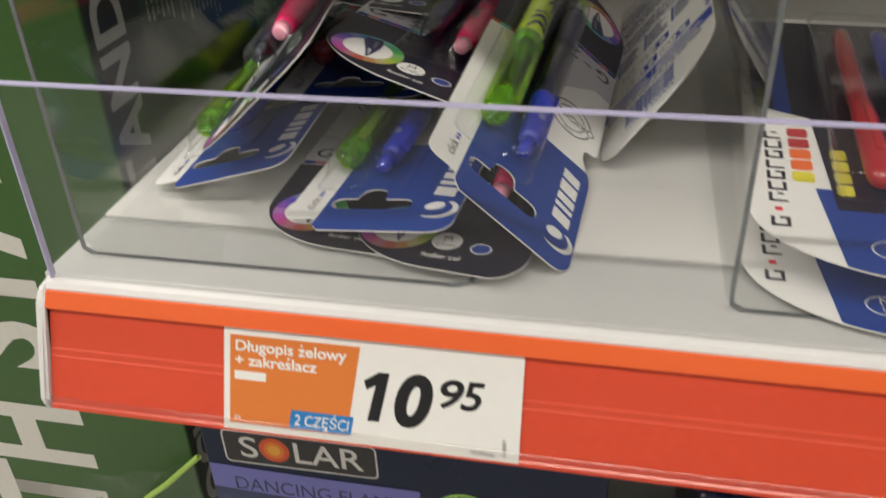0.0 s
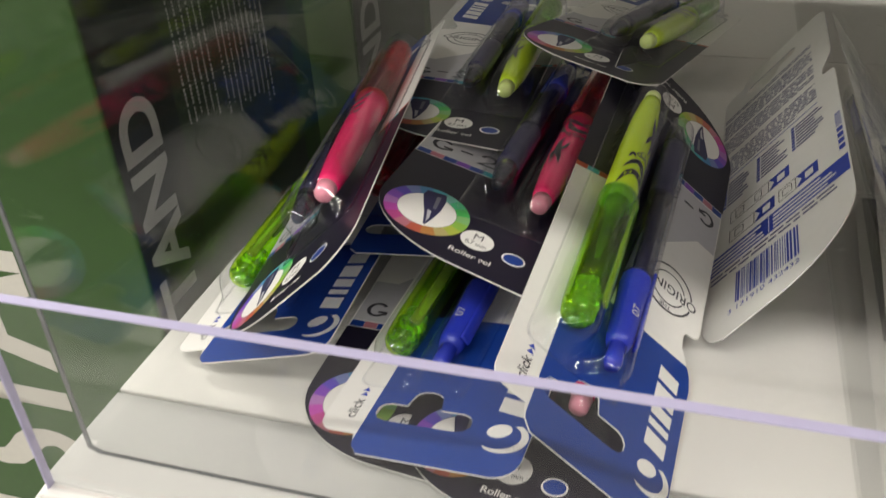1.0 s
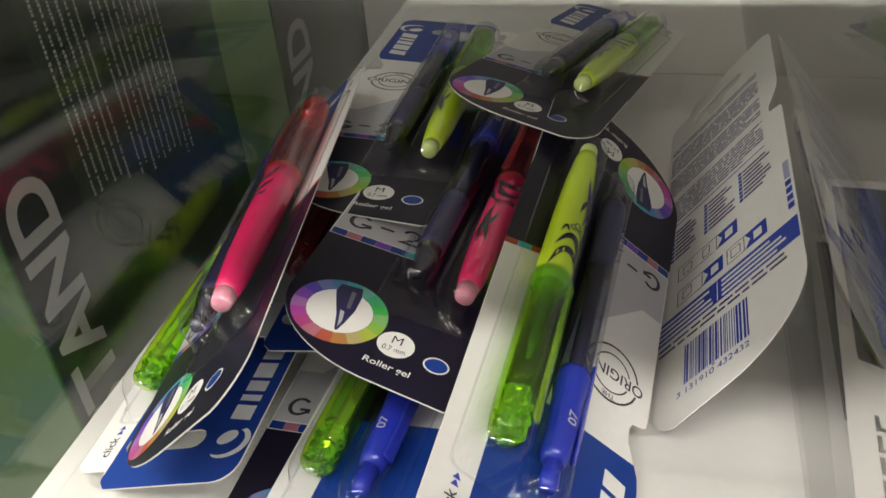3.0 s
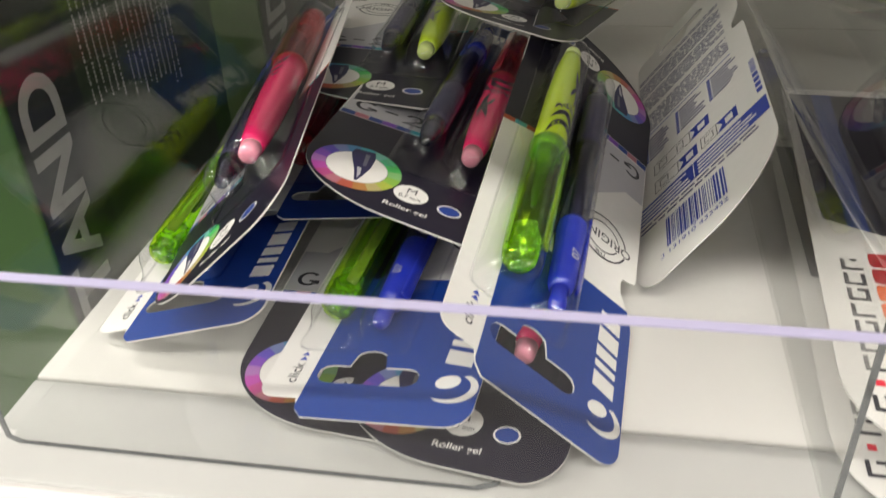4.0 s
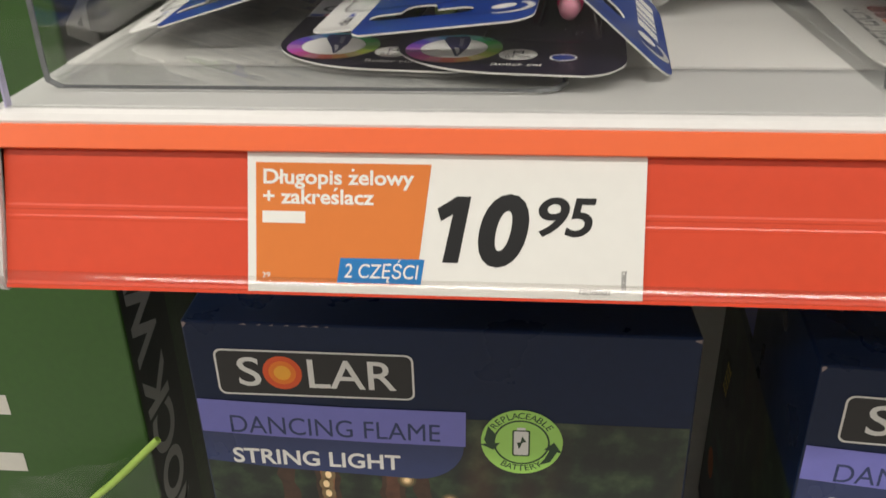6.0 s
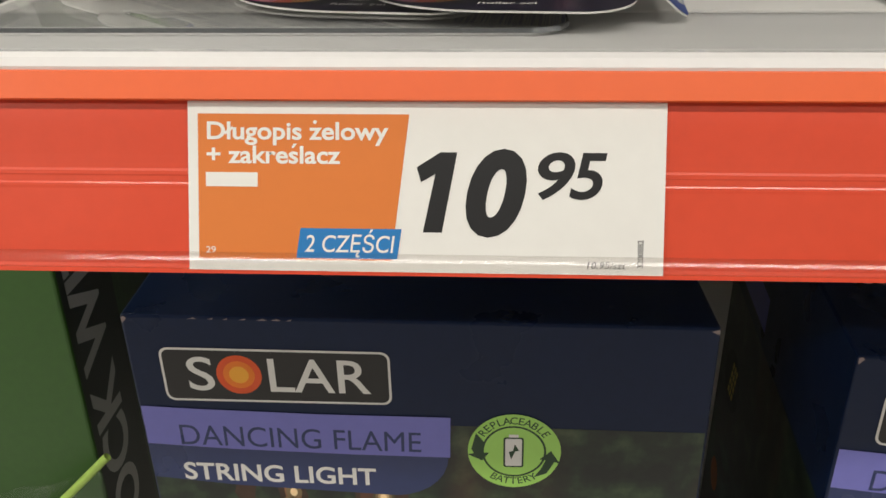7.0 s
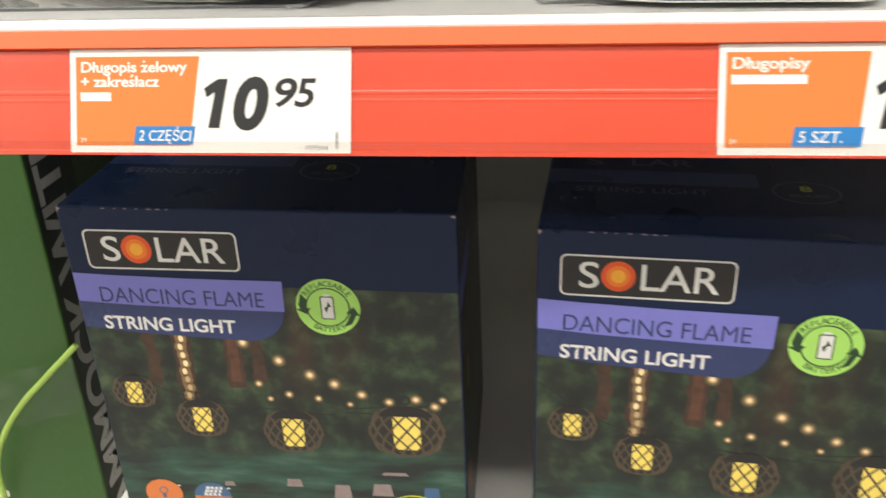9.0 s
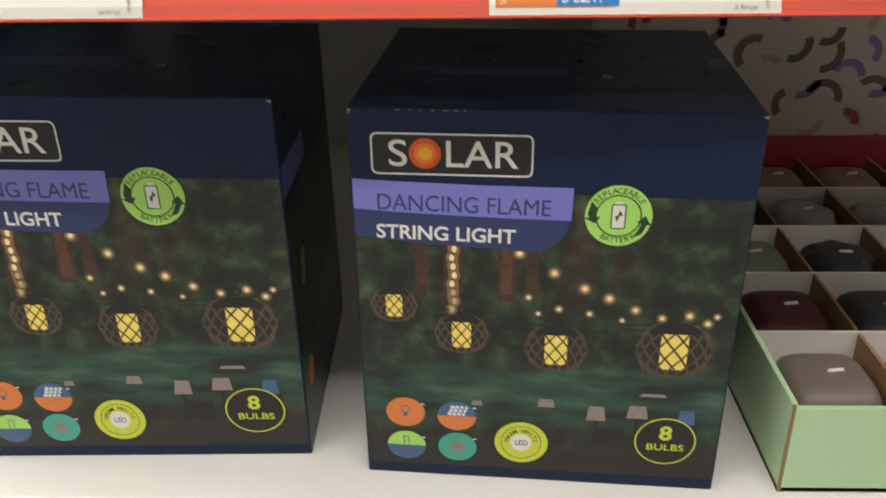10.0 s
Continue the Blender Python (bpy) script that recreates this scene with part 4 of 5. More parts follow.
M_GLOW = material("warm_white_print", (0.90, 0.66, 0.36), 0.4, vary=0.1)
M_GLOW1 = material("dim_halo_print", (0.07, 0.06, 0.028), 0.4, vary=0.3)
M_GLOW2 = material("amber_halo_print", (0.19, 0.13, 0.06), 0.4, vary=0.1)
M_GLOW3 = material("bright_halo_print", (0.50, 0.34, 0.17), 0.4, vary=0.1)
M_BARK = material("dim_bark_print", (0.045, 0.022, 0.012), 0.4, vary=0.5, mottle=70)
M_BARK2 = material("brown_bark_print", (0.085, 0.034, 0.018), 0.4, vary=0.5, mottle=70)
M_TRUNKGLOW = material("lit_bark_print", (0.20, 0.088, 0.04), 0.4, vary=0.4, mottle=60)
M_TEAL = material("teal_print", (0.05, 0.36, 0.28), 0.4)
M_LEMON = material("lime_yellow_print", (0.55, 0.62, 0.04), 0.4)
M_STEELBLUE = material("steel_blue_print", (0.05, 0.12, 0.24), 0.4)
M_FEAT = material("orange_badge_print", (0.66, 0.19, 0.045), 0.4, vary=0.06)
M_WICKER = material("wicker_print", (0.085, 0.060, 0.036), 0.4, vary=0.3)
M_FADE = material("faded_print", (0.10, 0.10, 0.14), 0.35)
M_PALE = material("pale_picture_print", (0.26, 0.20, 0.19), 0.4, vary=0.2)


def curved_words(words, cx, cy, radius, height, start, end, inward=False):
    """Words round a circle, letter by letter, in one mesh."""
    bm = bmesh.new()
    n = len(words)
    for i, ch in enumerate(words):
        if ch == " ":
            continue
        a = start + (end - start) * i / (n - 1)
        g = text_bm(ch, height, bold=0.006, align="CENTER")
        turn = a + 90 if inward else a - 90
        r = radius + (height if inward else 0)
        bmesh.ops.transform(g, matrix=shift(cx + r * math.cos(radians(a)), cy + r * math.sin(radians(a)), 0, turn), verts=g.verts)
        me = bpy.data.meshes.new("letters")
        g.to_mesh(me)
        g.free()
        bm.from_mesh(me)
        bpy.data.meshes.remove(me)
    return bm


def string_light_box(x, y, turn, label):
    root = thing("string_light_box", x, y, -306, label, "box", turn, "string light boxes on the lower shelf")
    W, H, D = 186, 210, 168
    bm = box_bm(0, W, 0, D, 0.2, H, 0.9, 2)
    body = part("carton", bm, M_NAVY, root, "navy glossy carton")
    F = facing(0, 0, 0, (1, 0, 0), (0, 0, 1))

    def front(name, bm, mat, lift, label="", parent=root):
        bmesh.ops.transform(bm, matrix=F @ Matrix.Translation((0, 0, lift / 1000)), verts=bm.verts)
        return part(name, bm, mat, parent, label)

    front("garden_picture", flat_bm([(0.9, 7.5), (W - 0.9, 7.5), (W - 0.9, 169.5), (0.9, 171)], 0), M_PHOTO, 0.10, "printed picture of a garden at night")
    rnd = random.Random(3)
    # lit bark and lights strung in the trees
    for px, w, low, mid in ((48, 9, 104, M_TRUNKGLOW), (74, 9, 112, M_BARK2), (86, 6, 116, M_BARK), (32, 7, 112, M_BARK)):
        top = 143.5
        left = [(px - w / 2 + rnd.uniform(-1.2, 1.2), top + (low - top) * k / 8) for k in range(9)]
        right = [(px + w / 2 + rnd.uniform(-1.2, 1.2), top + (low - top) * k / 8) for k in range(9)]
        tr = front("tree_trunk", flat_bm(left + right[::-1], 0), M_BARK, 0.12, "printed tree trunk")
        front("trunk_middle", flat_bm([(px + (a - px) * 0.55, b) for a, b in left[:-1]] + [(px + (a - px) * 0.55, b) for a, b in right[:-1]][::-1], 0), mid, 0.14, "", tr)
    for k in range(9):
        glow = front("trunk_light", flat_bm(disc(48 + 0.7 * math.sin(k * 2.1), 145 - 4.8 * k, 2.9, 3.2, n=14), 0), M_GLOW2, 0.165)
        front("core", flat_bm(disc(48 + 0.7 * math.sin(k * 2.1), 145 - 4.8 * k, 1.3, 1.9, n=12), 0), M_GLOW if k < 6 else M_GLOW3, 0.19, "", glow)
    for px, py, r in ((80, 139, 2.0), (97, 129, 2.0), (85, 115, 1.4), (112, 121, 2.0), (124, 116, 2.0), (100, 109, 1.4), (115, 107, 1.3), (137, 110, 1.8), (150, 106, 1.6), (163, 108, 1.8), (172, 104, 1.7), (176, 108, 1.3), (131, 104, 1.1), (90, 106, 1.1), (167, 101, 1.2)):
        halo = front("tree_light", flat_bm(disc(px, py, r * 1.9, n=16), 0), M_GLOW1, 0.16, "printed warm point of light")
        front("halo", flat_bm(disc(px, py, r * 1.45, n=16), 0), M_GLOW2, 0.18, "", halo)
        front("halo", flat_bm(disc(px, py, r * 1.0, n=14), 0), M_GLOW3, 0.20, "", halo)
        front("core", flat_bm(disc(px, py, r * 0.6, n=12), 0), M_GLOW, 0.22, "", halo)
    # furniture in the picture
    for px, py, w, h in ((96, 52, 9, 5), (122, 47, 10, 9), (143, 49, 11, 8), (168, 47, 9, 9), (60, 50, 6, 3), (150, 60, 14, 2)):
        front("picture_shape", flat_bm([(px - w / 2, py - h / 2), (px + w / 2, py - h / 2), (px + w / 2.6, py + h / 2), (px - w / 2.6, py + h / 2)], 0), M_PALE if px != 168 else M_STEELBLUE, 0.14)
    for px, w, h in ((122, 2, 22), (130, 14, 12), (150, 14, 12), (143, 2, 24), (104, 6, 10), (171, 6, 16)):
        front("picture_shape", flat_bm([(px - w / 2, 26), (px + w / 2, 26), (px + w / 2, 26 + h), (px - w / 2, 26 + h)], 0), M_LOGOBLACK, 0.13)
    # string and lanterns
    wires = [[(0.9, 131), (12, 124), (18, 119), (34, 110), (52, 104), (76, 101), (100, 98.5), (122, 97)], [(128, 101), (150, 103), (158, 101)], [(128, 99), (148, 98.5), (158, 99)], [(158, 101), (172, 106), (185, 108)]]
    polys = []
    for w in wires:
        for (ax, ay), (bx, by) in zip(w, w[1:]):
            polys.append([(ax, ay - 0.35), (bx, by - 0.35), (bx, by + 0.35), (ax, ay + 0.35)])
    front("wire", polys_bm(polys, 0), M_LOGOBLACK, 0.17, "black printed wire")
    for px, py, r in ((18.3, 108, 11.5), (52, 92.5, 13.5), (99.5, 86, 15.6), (157.5, 88, 18.6)):
        lan = front("lantern", flat_bm(disc(px, py, r, r * 0.86, 32), 0), M_GLOBE, 0.22, "printed wicker lantern")
        front("lantern_glow", flat_bm(rounded(px - r * 0.36, px + r * 0.36, py - r * 0.62, py + r * 0.58, (2, 2, 1, 1), 3), 0), M_LAMP, 0.26, "", lan)
        lat = []
        for s in (-1, 1):
            for k in range(7):
                phi = -78 + 26 * k
                line = []
                for i in range(15):
                    t = radians(-72 + 144 * i / 14)
                    around = phi + s * (i - 7) * 7
                    if abs(around) < 88:
                        line.append((px + r * math.cos(t) ** 0.7 * math.sin(radians(around)), py + 0.86 * r * math.sin(t)))
                w = 0.036 * r
                lat += [[(ax - w, ay), (ax + w, ay), (bx + w, by), (bx - w, by)] for (ax, ay), (bx, by) in zip(line, line[1:])]
        front("lattice", polys_bm(lat, 0), M_WICKER, 0.30, "", lan)["kind"] = "stuff"
        front("lantern_rim", ring_bm(px, py, r * 0.95, r, 0, 32, squash=0.86), M_WICKER, 0.28, "", lan)
        front("lantern_cap", flat_bm(arc(px, py + r * 0.5, r * 0.7, r * 0.36, 0, 180, 12), 0), M_LOGOBLACK, 0.32, "", lan)
        front("hook", ring_bm(px, py + r * 1.04, r * 0.10, r * 0.16, 0, 14), M_LOGOBLACK, 0.30, "", lan)
    # title block
    front("lilac_band", flat_bm([(0.9, 160.2), (30, 158.6), (70, 157.4), (103.6, 157), (104, 173.6), (60, 173.8), (20, 174.8), (0.9, 175.6)], 0), M_LILAC, 0.34, "lilac printed band")
    front("navy_band", flat_bm([(0.9, 146)] + [(30, 143)] + arc(84, 157, 19, 17, -100, 0, 8) + [(103.4, 157), (70, 157.3), (30, 158.5), (0.9, 160.1)], 0), M_SUBNAVY, 0.32, "navy printed band")
    front("title_lettering", text_bm("DANCING FLAME", 8.2, 81.5, bold=0.0, frame_of=shift(11.6, 160.2, 0, -0.8)), M_SUBNAVY, 0.40)
    front("subtitle_lettering", text_bm("STRING LIGHT", 7.0, 66.5, bold=0.02, frame_of=shift(11.2, 145.4, 0, -0.9)), M_CREAM, 0.40)
    logo = front("logo_plate", flat_bm(rounded(10.4, 85, 178.2, 198.6, (3, 3, 3, 3), 4), 0), M_CREAM, 0.34, "white-edged black logo plate")
    front("plate_field", flat_bm(rounded(11.2, 84.2, 179.0, 197.8, (2.4, 2.4, 2.4, 2.4), 4), 0), M_LOGOBLACK, 0.38, "", logo)
    front("plate_lettering", text_bm("S", 12.6, 8.6, bold=0.006, frame_of=shift(18.0, 182.6)), M_CREAM, 0.42, "", logo)
    front("plate_lettering", text_bm("LAR", 12.6, 33.0, bold=0.006, frame_of=shift(44.0, 182.6)), M_CREAM, 0.42, "", logo)
    for r, m, l in ((7.4, M_SUN1, 0.42), (5.2, M_SUN2, 0.46), (3.2, M_SUN3, 0.50)):
        front("sun_disc", flat_bm(disc(35.6, 188.8, r), 0), m, l, "", logo)
    badge = front("battery_badge", flat_bm(disc(125, 160.2, 15.4, n=40), 0), M_BADGE, 0.36, "light green round badge")
    front("badge_ring", ring_bm(125, 160.2, 10.0, 10.7, 0), M_DKGREEN, 0.40, "", badge)
    front("badge_lettering", curved_words("REPLACEABLE", 125, 160.2, 11.4, 2.8, 144, 36), M_DKGREEN, 0.40, "", badge)
    front("badge_lettering", curved_words("BATTERY", 125, 160.2, 11.0, 2.8, 238, 302, True), M_DKGREEN, 0.40, "", badge)
    for s in (-1, 1):
        front("badge_arrow", flat_bm([(125 + s * q, 160.2 + s * t) for q, t in ((12.6, -7.4), (14.2, -1.0), (13.4, 1.0), (15.6, 1.4), (10.6, 4.0), (8.2, 0.6), (10.4, 0.6), (10.0, -4.0))] if s < 0 else [(125 + q, 160.2 + t) for q, t in ((6.8, -10.8), (11.0, -9.0), (13.4, -4.0), (15.2, -4.6), (12.2, 0.6), (8.6, -3.0), (10.6, -3.4), (9.0, -7.4))], 0), M_DKGREEN, 0.42, "", badge)
    front("battery_picture", flat_bm(rounded(121.6, 128.4, 153.6, 166.2, (0.8, 0.8, 0.8, 0.8), 2), 0), M_DKGREEN, 0.42, "", badge)
    front("battery_picture", flat_bm(rounded(122.2, 127.8, 154.2, 165.6, (0.5, 0.5, 0.5, 0.5), 2), 0), M_CREAM, 0.46, "", badge)
    front("battery_picture", bars_bm([(123.4, 126.6, 166.2, 167.4)], 0), M_CREAM, 0.46, "", badge)
    front("battery_bolt", flat_bm([(124.2, 157), (125.6, 160.4), (127, 160.6), (125.4, 163.4), (124.8, 160.6), (123.4, 160.2)], 0), M_DKGREEN, 0.50, "", badge)
    # badges at the foot
    for px, py, top, low in ((22, 42, M_FEAT, M_FEAT), (49.4, 41, M_STEELBLUE, M_FEAT), (22, 20, M_BADGE, M_STEELBLUE), (49.6, 20.5, M_TEAL, M_TEAL)):
        sp = front("feature_badge", flat_bm(disc(px, py, 10.4, 9.4, 28), 0), low, 0.34, "small round printed badge")
        front("badge_half", flat_bm(arc(px, py, 10.4, 9.4, 0, 180, 14), 0), top, 0.37, "", sp)
        front("badge_shine", flat_bm([(px + 8, py + 5), (px + 10.6, py + 5.4), (px + 9.4, py + 6.4)], 0), M_CREAM, 0.38, "", sp)
        if py > 30 and px > 30:
            front("badge_picture", polys_bm([[(px - 5 + 0.8 * j + 2.6 * i, py + 0.4 + 2.2 * j), (px - 2.8 + 0.8 * j + 2.4 * i, py + 0.4 + 2.2 * j), (px - 2.6 + 0.8 * j + 2.3 * i, py + 2.2 + 2.2 * j), (px - 4.6 + 0.8 * j + 2.5 * i, py + 2.2 + 2.2 * j)] for i in range(4) for j in range(3)], 0), M_CREAM, 0.42, "", sp)["kind"] = "stuff"
        elif py > 30:
            front("badge_picture", ring_bm(px, py + 2, 1.9, 2.5, 0, 18), M_STEELBLUE, 0.42, "", sp)
            front("badge_picture", bars_bm([(px - 1, px + 1, py - 2.8, py - 0.4)], 0), M_STEELBLUE, 0.42, "", sp)
        elif px < 30:
            front("badge_picture", bars_bm([(px - 1.6, px - 1.1, py + 0.6, py + 6), (px + 1.1, px + 1.6, py + 0.6, py + 6), (px - 1.6, px + 1.6, py + 5.5, py + 6)], 0), M_STEELBLUE, 0.42, "", sp)
            front("badge_lines", bars_bm([(px - 7, px + 7, py - 2.4, py - 1.4), (px - 5, px + 5, py - 4.4, py - 3.4)], 0), M_FADE, 0.42, "", sp)
        else:
            front("badge_picture", polys_bm([disc(px, py, 3.4, n=16)] + [[(px + 4 * math.cos(a), py + 4 * math.sin(a)), (px + 6 * math.cos(a + 0.12), py + 6 * math.sin(a + 0.12)), (px + 6 * math.cos(a - 0.12), py + 6 * math.sin(a - 0.12))] for a in [k * 0.628 for k in range(10)]], 0), M_PALE, 0.42, "", sp)["kind"] = "stuff"
    led = front("led_badge", flat_bm(disc(83.7, 25.6, 14.2, 13.4, 36), 0), M_LEMON, 0.34, "lime round badge")
    front("badge_ring", ring_bm(83.7, 25.6, 10.4, 10.8, 0), M_SUBNAVY, 0.38, "", led)
    front("badge_centre", flat_bm(disc(83.7, 25.6, 5.6), 0), M_CREAM, 0.38, "", led)
    front("badge_lettering", text_bm("LED", 3.2, 6.6, bold=0.008, frame_of=shift(80.4, 24.0)), M_INK, 0.42, "", led)
    front("badge_lettering", curved_words("WARM WHITE", 83.7, 25.6, 6.6, 2.4, 168, 12), M_INK, 0.42, "", led)
    bulbs = front("count_badge", flat_bm(disc(158.6, 31.4, 15.8, 15.0, 36), 0), M_LEMON, 0.34, "yellow-ringed black round badge")
    front("badge_centre", flat_bm(disc(158.6, 31.4, 15.0, 14.2, 36), 0), M_LOGOBLACK, 0.38, "", bulbs)
    front("badge_lettering", text_bm("8", 8.4, 6.4, bold=0.03, frame_of=shift(155.2, 32.6)), M_LEMON, 0.42, "", bulbs)
    front("badge_lettering", text_bm("BULBS", 4.0, 19.0, bold=0.01, frame_of=shift(149.0, 25.6)), M_LEMON, 0.42, "", bulbs)
    # print on the top and the sides
    Tp = facing(0, 0, H, (1, 0, 0), (0, 1, 0))
    def over(name, bm, mat, m, lift, label=""):
        bmesh.ops.transform(bm, matrix=m @ Matrix.Translation((0, 0, lift / 1000)), verts=bm.verts)
        return part(name, bm, mat, root, label)
    over("top_band", bars_bm([(0.9, 100, 58, 76)], 0), M_SUBNAVY, Tp, 0.1, "navy band on the lid")
    over("top_lettering", text_bm("STRING LIGHT", 7.0, 62, frame_of=shift(14, 46)), M_FADE, Tp, 0.1)
    over("top_lettering", text_bm("S", 10, 8, frame_of=shift(18, 84)), M_FADE, Tp, 0.1)
    over("top_lettering", text_bm("LAR", 10, 30, frame_of=shift(40, 84)), M_FADE, Tp, 0.1)
    over("top_badge", ring_bm(120, 54, 14.4, 15.2, 0, squash=0.9), M_FADE, Tp, 0.12)
    over("top_badge", text_bm("8", 7, 5, frame_of=shift(117.4, 55)), M_LEMON, Tp, 0.12)
    over("top_badge", text_bm("BULBS", 3.4, 17, frame_of=shift(111.5, 48)), M_FADE, Tp, 0.12)
    for m in (facing(W, 0, 0, (0, 1, 0), (0, 0, 1)), facing(0, D, 0, (0, -1, 0), (0, 0, 1))):
        over("side_band", flat_bm([(0.9, 157), (70, 157), (70, 173), (0.9, 174)], 0), M_LILAC, m, 0.1, "lilac band on the side")
        over("side_picture", flat_bm([(0.9, 7.5), (D - 1, 7.5), (D - 1, 150), (0.9, 150)], 0), M_PHOTO, m, 0.1)
        over("side_lantern", flat_bm(disc(30, 105, 17, 15, 28), 0), M_GLOBE, m, 0.14)
        over("side_lantern", polys_bm([[(24 + 4 * i + 1.2 * j, 96 + 5 * j), (27 + 4 * i + 1.2 * j, 96 + 5 * j), (28 + 4 * i + 1.2 * j, 100 + 5 * j), (25 + 4 * i + 1.2 * j, 100 + 5 * j)] for i in range(3) for j in range(4)], 0), M_LAMP, m, 0.18)["kind"] = "stuff"
        over("side_badge", flat_bm(disc(24, 42, 9, n=20), 0), M_FEAT, m, 0.14)
    # worn lid edge
    for k in range(7):
        px = 22 + 5.2 * k + rnd.uniform(-1, 1)
        over("lid_scuff", flat_bm([(px, H - 0.9), (px + rnd.uniform(1.5, 3.5), H - 0.9), (px + 2, H - 0.3)], 0), M_PALE, F, 0.06)
    for worn in ([(0.6, H - 3), (2.2, H - 1.2), (1.4, H - 0.4), (0.4, H - 0.8)], [(W - 3, H - 1.2), (W - 0.4, H - 2.4), (W - 0.6, H - 0.4)]):
        over("corner_scuff", flat_bm(worn, 0), M_PALE, F, 0.06)
    return root


def press_askew(root, wide, bulge, shear, slope, lift):
    """A carton pressed a little out of square: wider towards one side, its foot pushed aside, its lid sloping."""
    for ob in root.children_recursive:
        for v in ob.data.vertices:
            f = v.co.z / 0.210
            x = v.co.x
            v.co.x = x * wide + 0.001 + (1 - f) * shear + max(0.0, x - 0.13) * bulge
            v.co.z += f * (lift - slope * x)


first_box = string_light_box(-47.6, 19.6, 1.2, "navy carton with a printed lantern string light, on a white shelf")
press_askew(first_box, 1.004, 0.055, 0.0025, 0.020, 0.0040)
second_box = string_light_box(178.6, 10.2, -4.4, "navy carton with a printed lantern string light, turned slightly")
press_askew(second_box, 1.006, 0.0, 0.0, 0.0, 0.0)

# ---- tall hammock cartons beside the shelving ----
M_SIDEPALE = material("pale_green_carton_print", (0.16, 0.30, 0.08), 0.4, vary=0.12, mottle=6)
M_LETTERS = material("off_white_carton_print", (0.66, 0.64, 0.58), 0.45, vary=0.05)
# side lettering: the front's off-white taken down evenly
M_DIMLETTERS = material("dimmed_white_carton_print", (0.42, 0.42, 0.40), 0.45, vary=0.05)


def words_along(words, height, total, frame_of):
    """Each word of a line as a mesh of its own, the whole line total mm long."""
    def wide(s):
        bm = text_bm(s, height, bold=0.03)
        xs = [v.co.x * 1000 for v in bm.verts]
        bm.free()
        return max(xs)
    k = total / wide(" ".join(words))
    out, before = [], ""
    for w in words:
        start = wide(before + "I") - wide("I") if before else 0.0
        out.append(text_bm(w, height, wide(w) * k, bold=0.03, frame_of=frame_of @ shift(start * k, 0)))
        before += w + " "
    return out


def hammock_box(y0, y1, label, band, letters, base, start, length):
    root = thing("hammock_box", -122, y0, 0, label, "box", group="hammock cartons")
    root.matrix_world = Matrix.Translation((0, 0, SHELF))
    part("carton", box_bm(-420, -122, y0, y1, -1000, 330, 1.5), M_GREEN, root)
    S = facing(-122, 0, 0, (0, 1, 0), (0, 0, 1))
    def side(name, bm, mat, lift, label=""):
        bmesh.ops.transform(bm, matrix=S @ Matrix.Translation((0, 0, lift / 1000)), verts=bm.verts)
        return part(name, bm, mat, root, label)
    side("dark_band", bars_bm([(y0 + 1.6, y0 + band, -990, 320)], 0), M_BAND, 0.15, "dark printed band")
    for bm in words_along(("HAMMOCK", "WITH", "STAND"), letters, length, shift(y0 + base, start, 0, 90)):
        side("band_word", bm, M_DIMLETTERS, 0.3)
    side("dark_picture", bars_bm([(y0 + band, y0 + 178, -990, 320)], 0), M_DARKPIC, 0.15, "dark green printed picture")
    side("pale_picture", bars_bm([(y0 + 200, y1 - 2, -300, 320)], 0), M_SIDEPALE, 0.15, "pale green printed picture")
    rnd = random.Random(11)
    cols = []
    for k in range(17):
        yy = y0 + 60 + 5.4 * k
        if k in (6,):
            continue
        zz, end = 36 - 1.2 * k + rnd.uniform(-4, 4), 300 - (0 if k % 5 else 90)
        while zz < end:
            h = rnd.uniform(0.9, 1.9)
            cols.append((yy + rnd.uniform(0, 0.3), yy + rnd.uniform(1.4, 2.0), zz, min(zz + h, end)))
            zz += h + (0.5 if rnd.random() < 0.82 else 1.6)
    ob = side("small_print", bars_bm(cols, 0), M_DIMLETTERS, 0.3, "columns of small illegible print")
    ob["kind"] = "stuff"
    Ff = facing(0, y0, 0, (1, 0, 0), (0, 0, 1))
    for bm in words_along(("HAMMOCK", "WITH", "STAND"), 84, 985, Ff @ shift(-200, -884, 0.3, 90)):
        part("front_word", bm, M_LETTERS, root, "large white printed word")
    return root


M_DARKPIC = material("dark_leaf_print", (0.032, 0.055, 0.024), 0.35, vary=0.5, mottle=14)
hammock_box(118, 392, "tall green carton of a hammock with a stand", 52, 27, 34.5, -417, 483)
hammock_box(394, 552, "tall green hammock carton behind another one", 66, 36, 48, -474, 500)

# a torn cord and cling film on the front carton
cord = bpy.data.curves.new("cord", "CURVE")
cord.dimensions, cord.bevel_depth, cord.bevel_resolution = "3D", 0.0021, 3
sp = cord.splines.new("BEZIER")
pts = [(-113, 112, -228), (-138, 106, -252), (-158, 108, -272), (-176, 106, -296), (-190, 108, -324), (-196, 112, -360)]
sp.bezier_points.add(len(pts) - 1)
for q, co in zip(sp.bezier_points, pts):
    q.co = Vector(co) / 1000
    q.handle_left_type = q.handle_right_type = "AUTO"
tmp = bpy.data.objects.new("cord", cord)
me = bpy.data.meshes.new_from_object(tmp)
bpy.data.objects.remove(tmp)
M_CORD = material("pale_green_cord", (0.42, 0.62, 0.12), 0.5, vary=0.15)
me.materials.clear()
me.materials.append(M_CORD)
tie = new("packing_cord", me)
tie.location = (0, 0, SHELF)
tagged(tie, "pale green packing cord hanging at the green carton", "cord")
bm = bmesh.new()
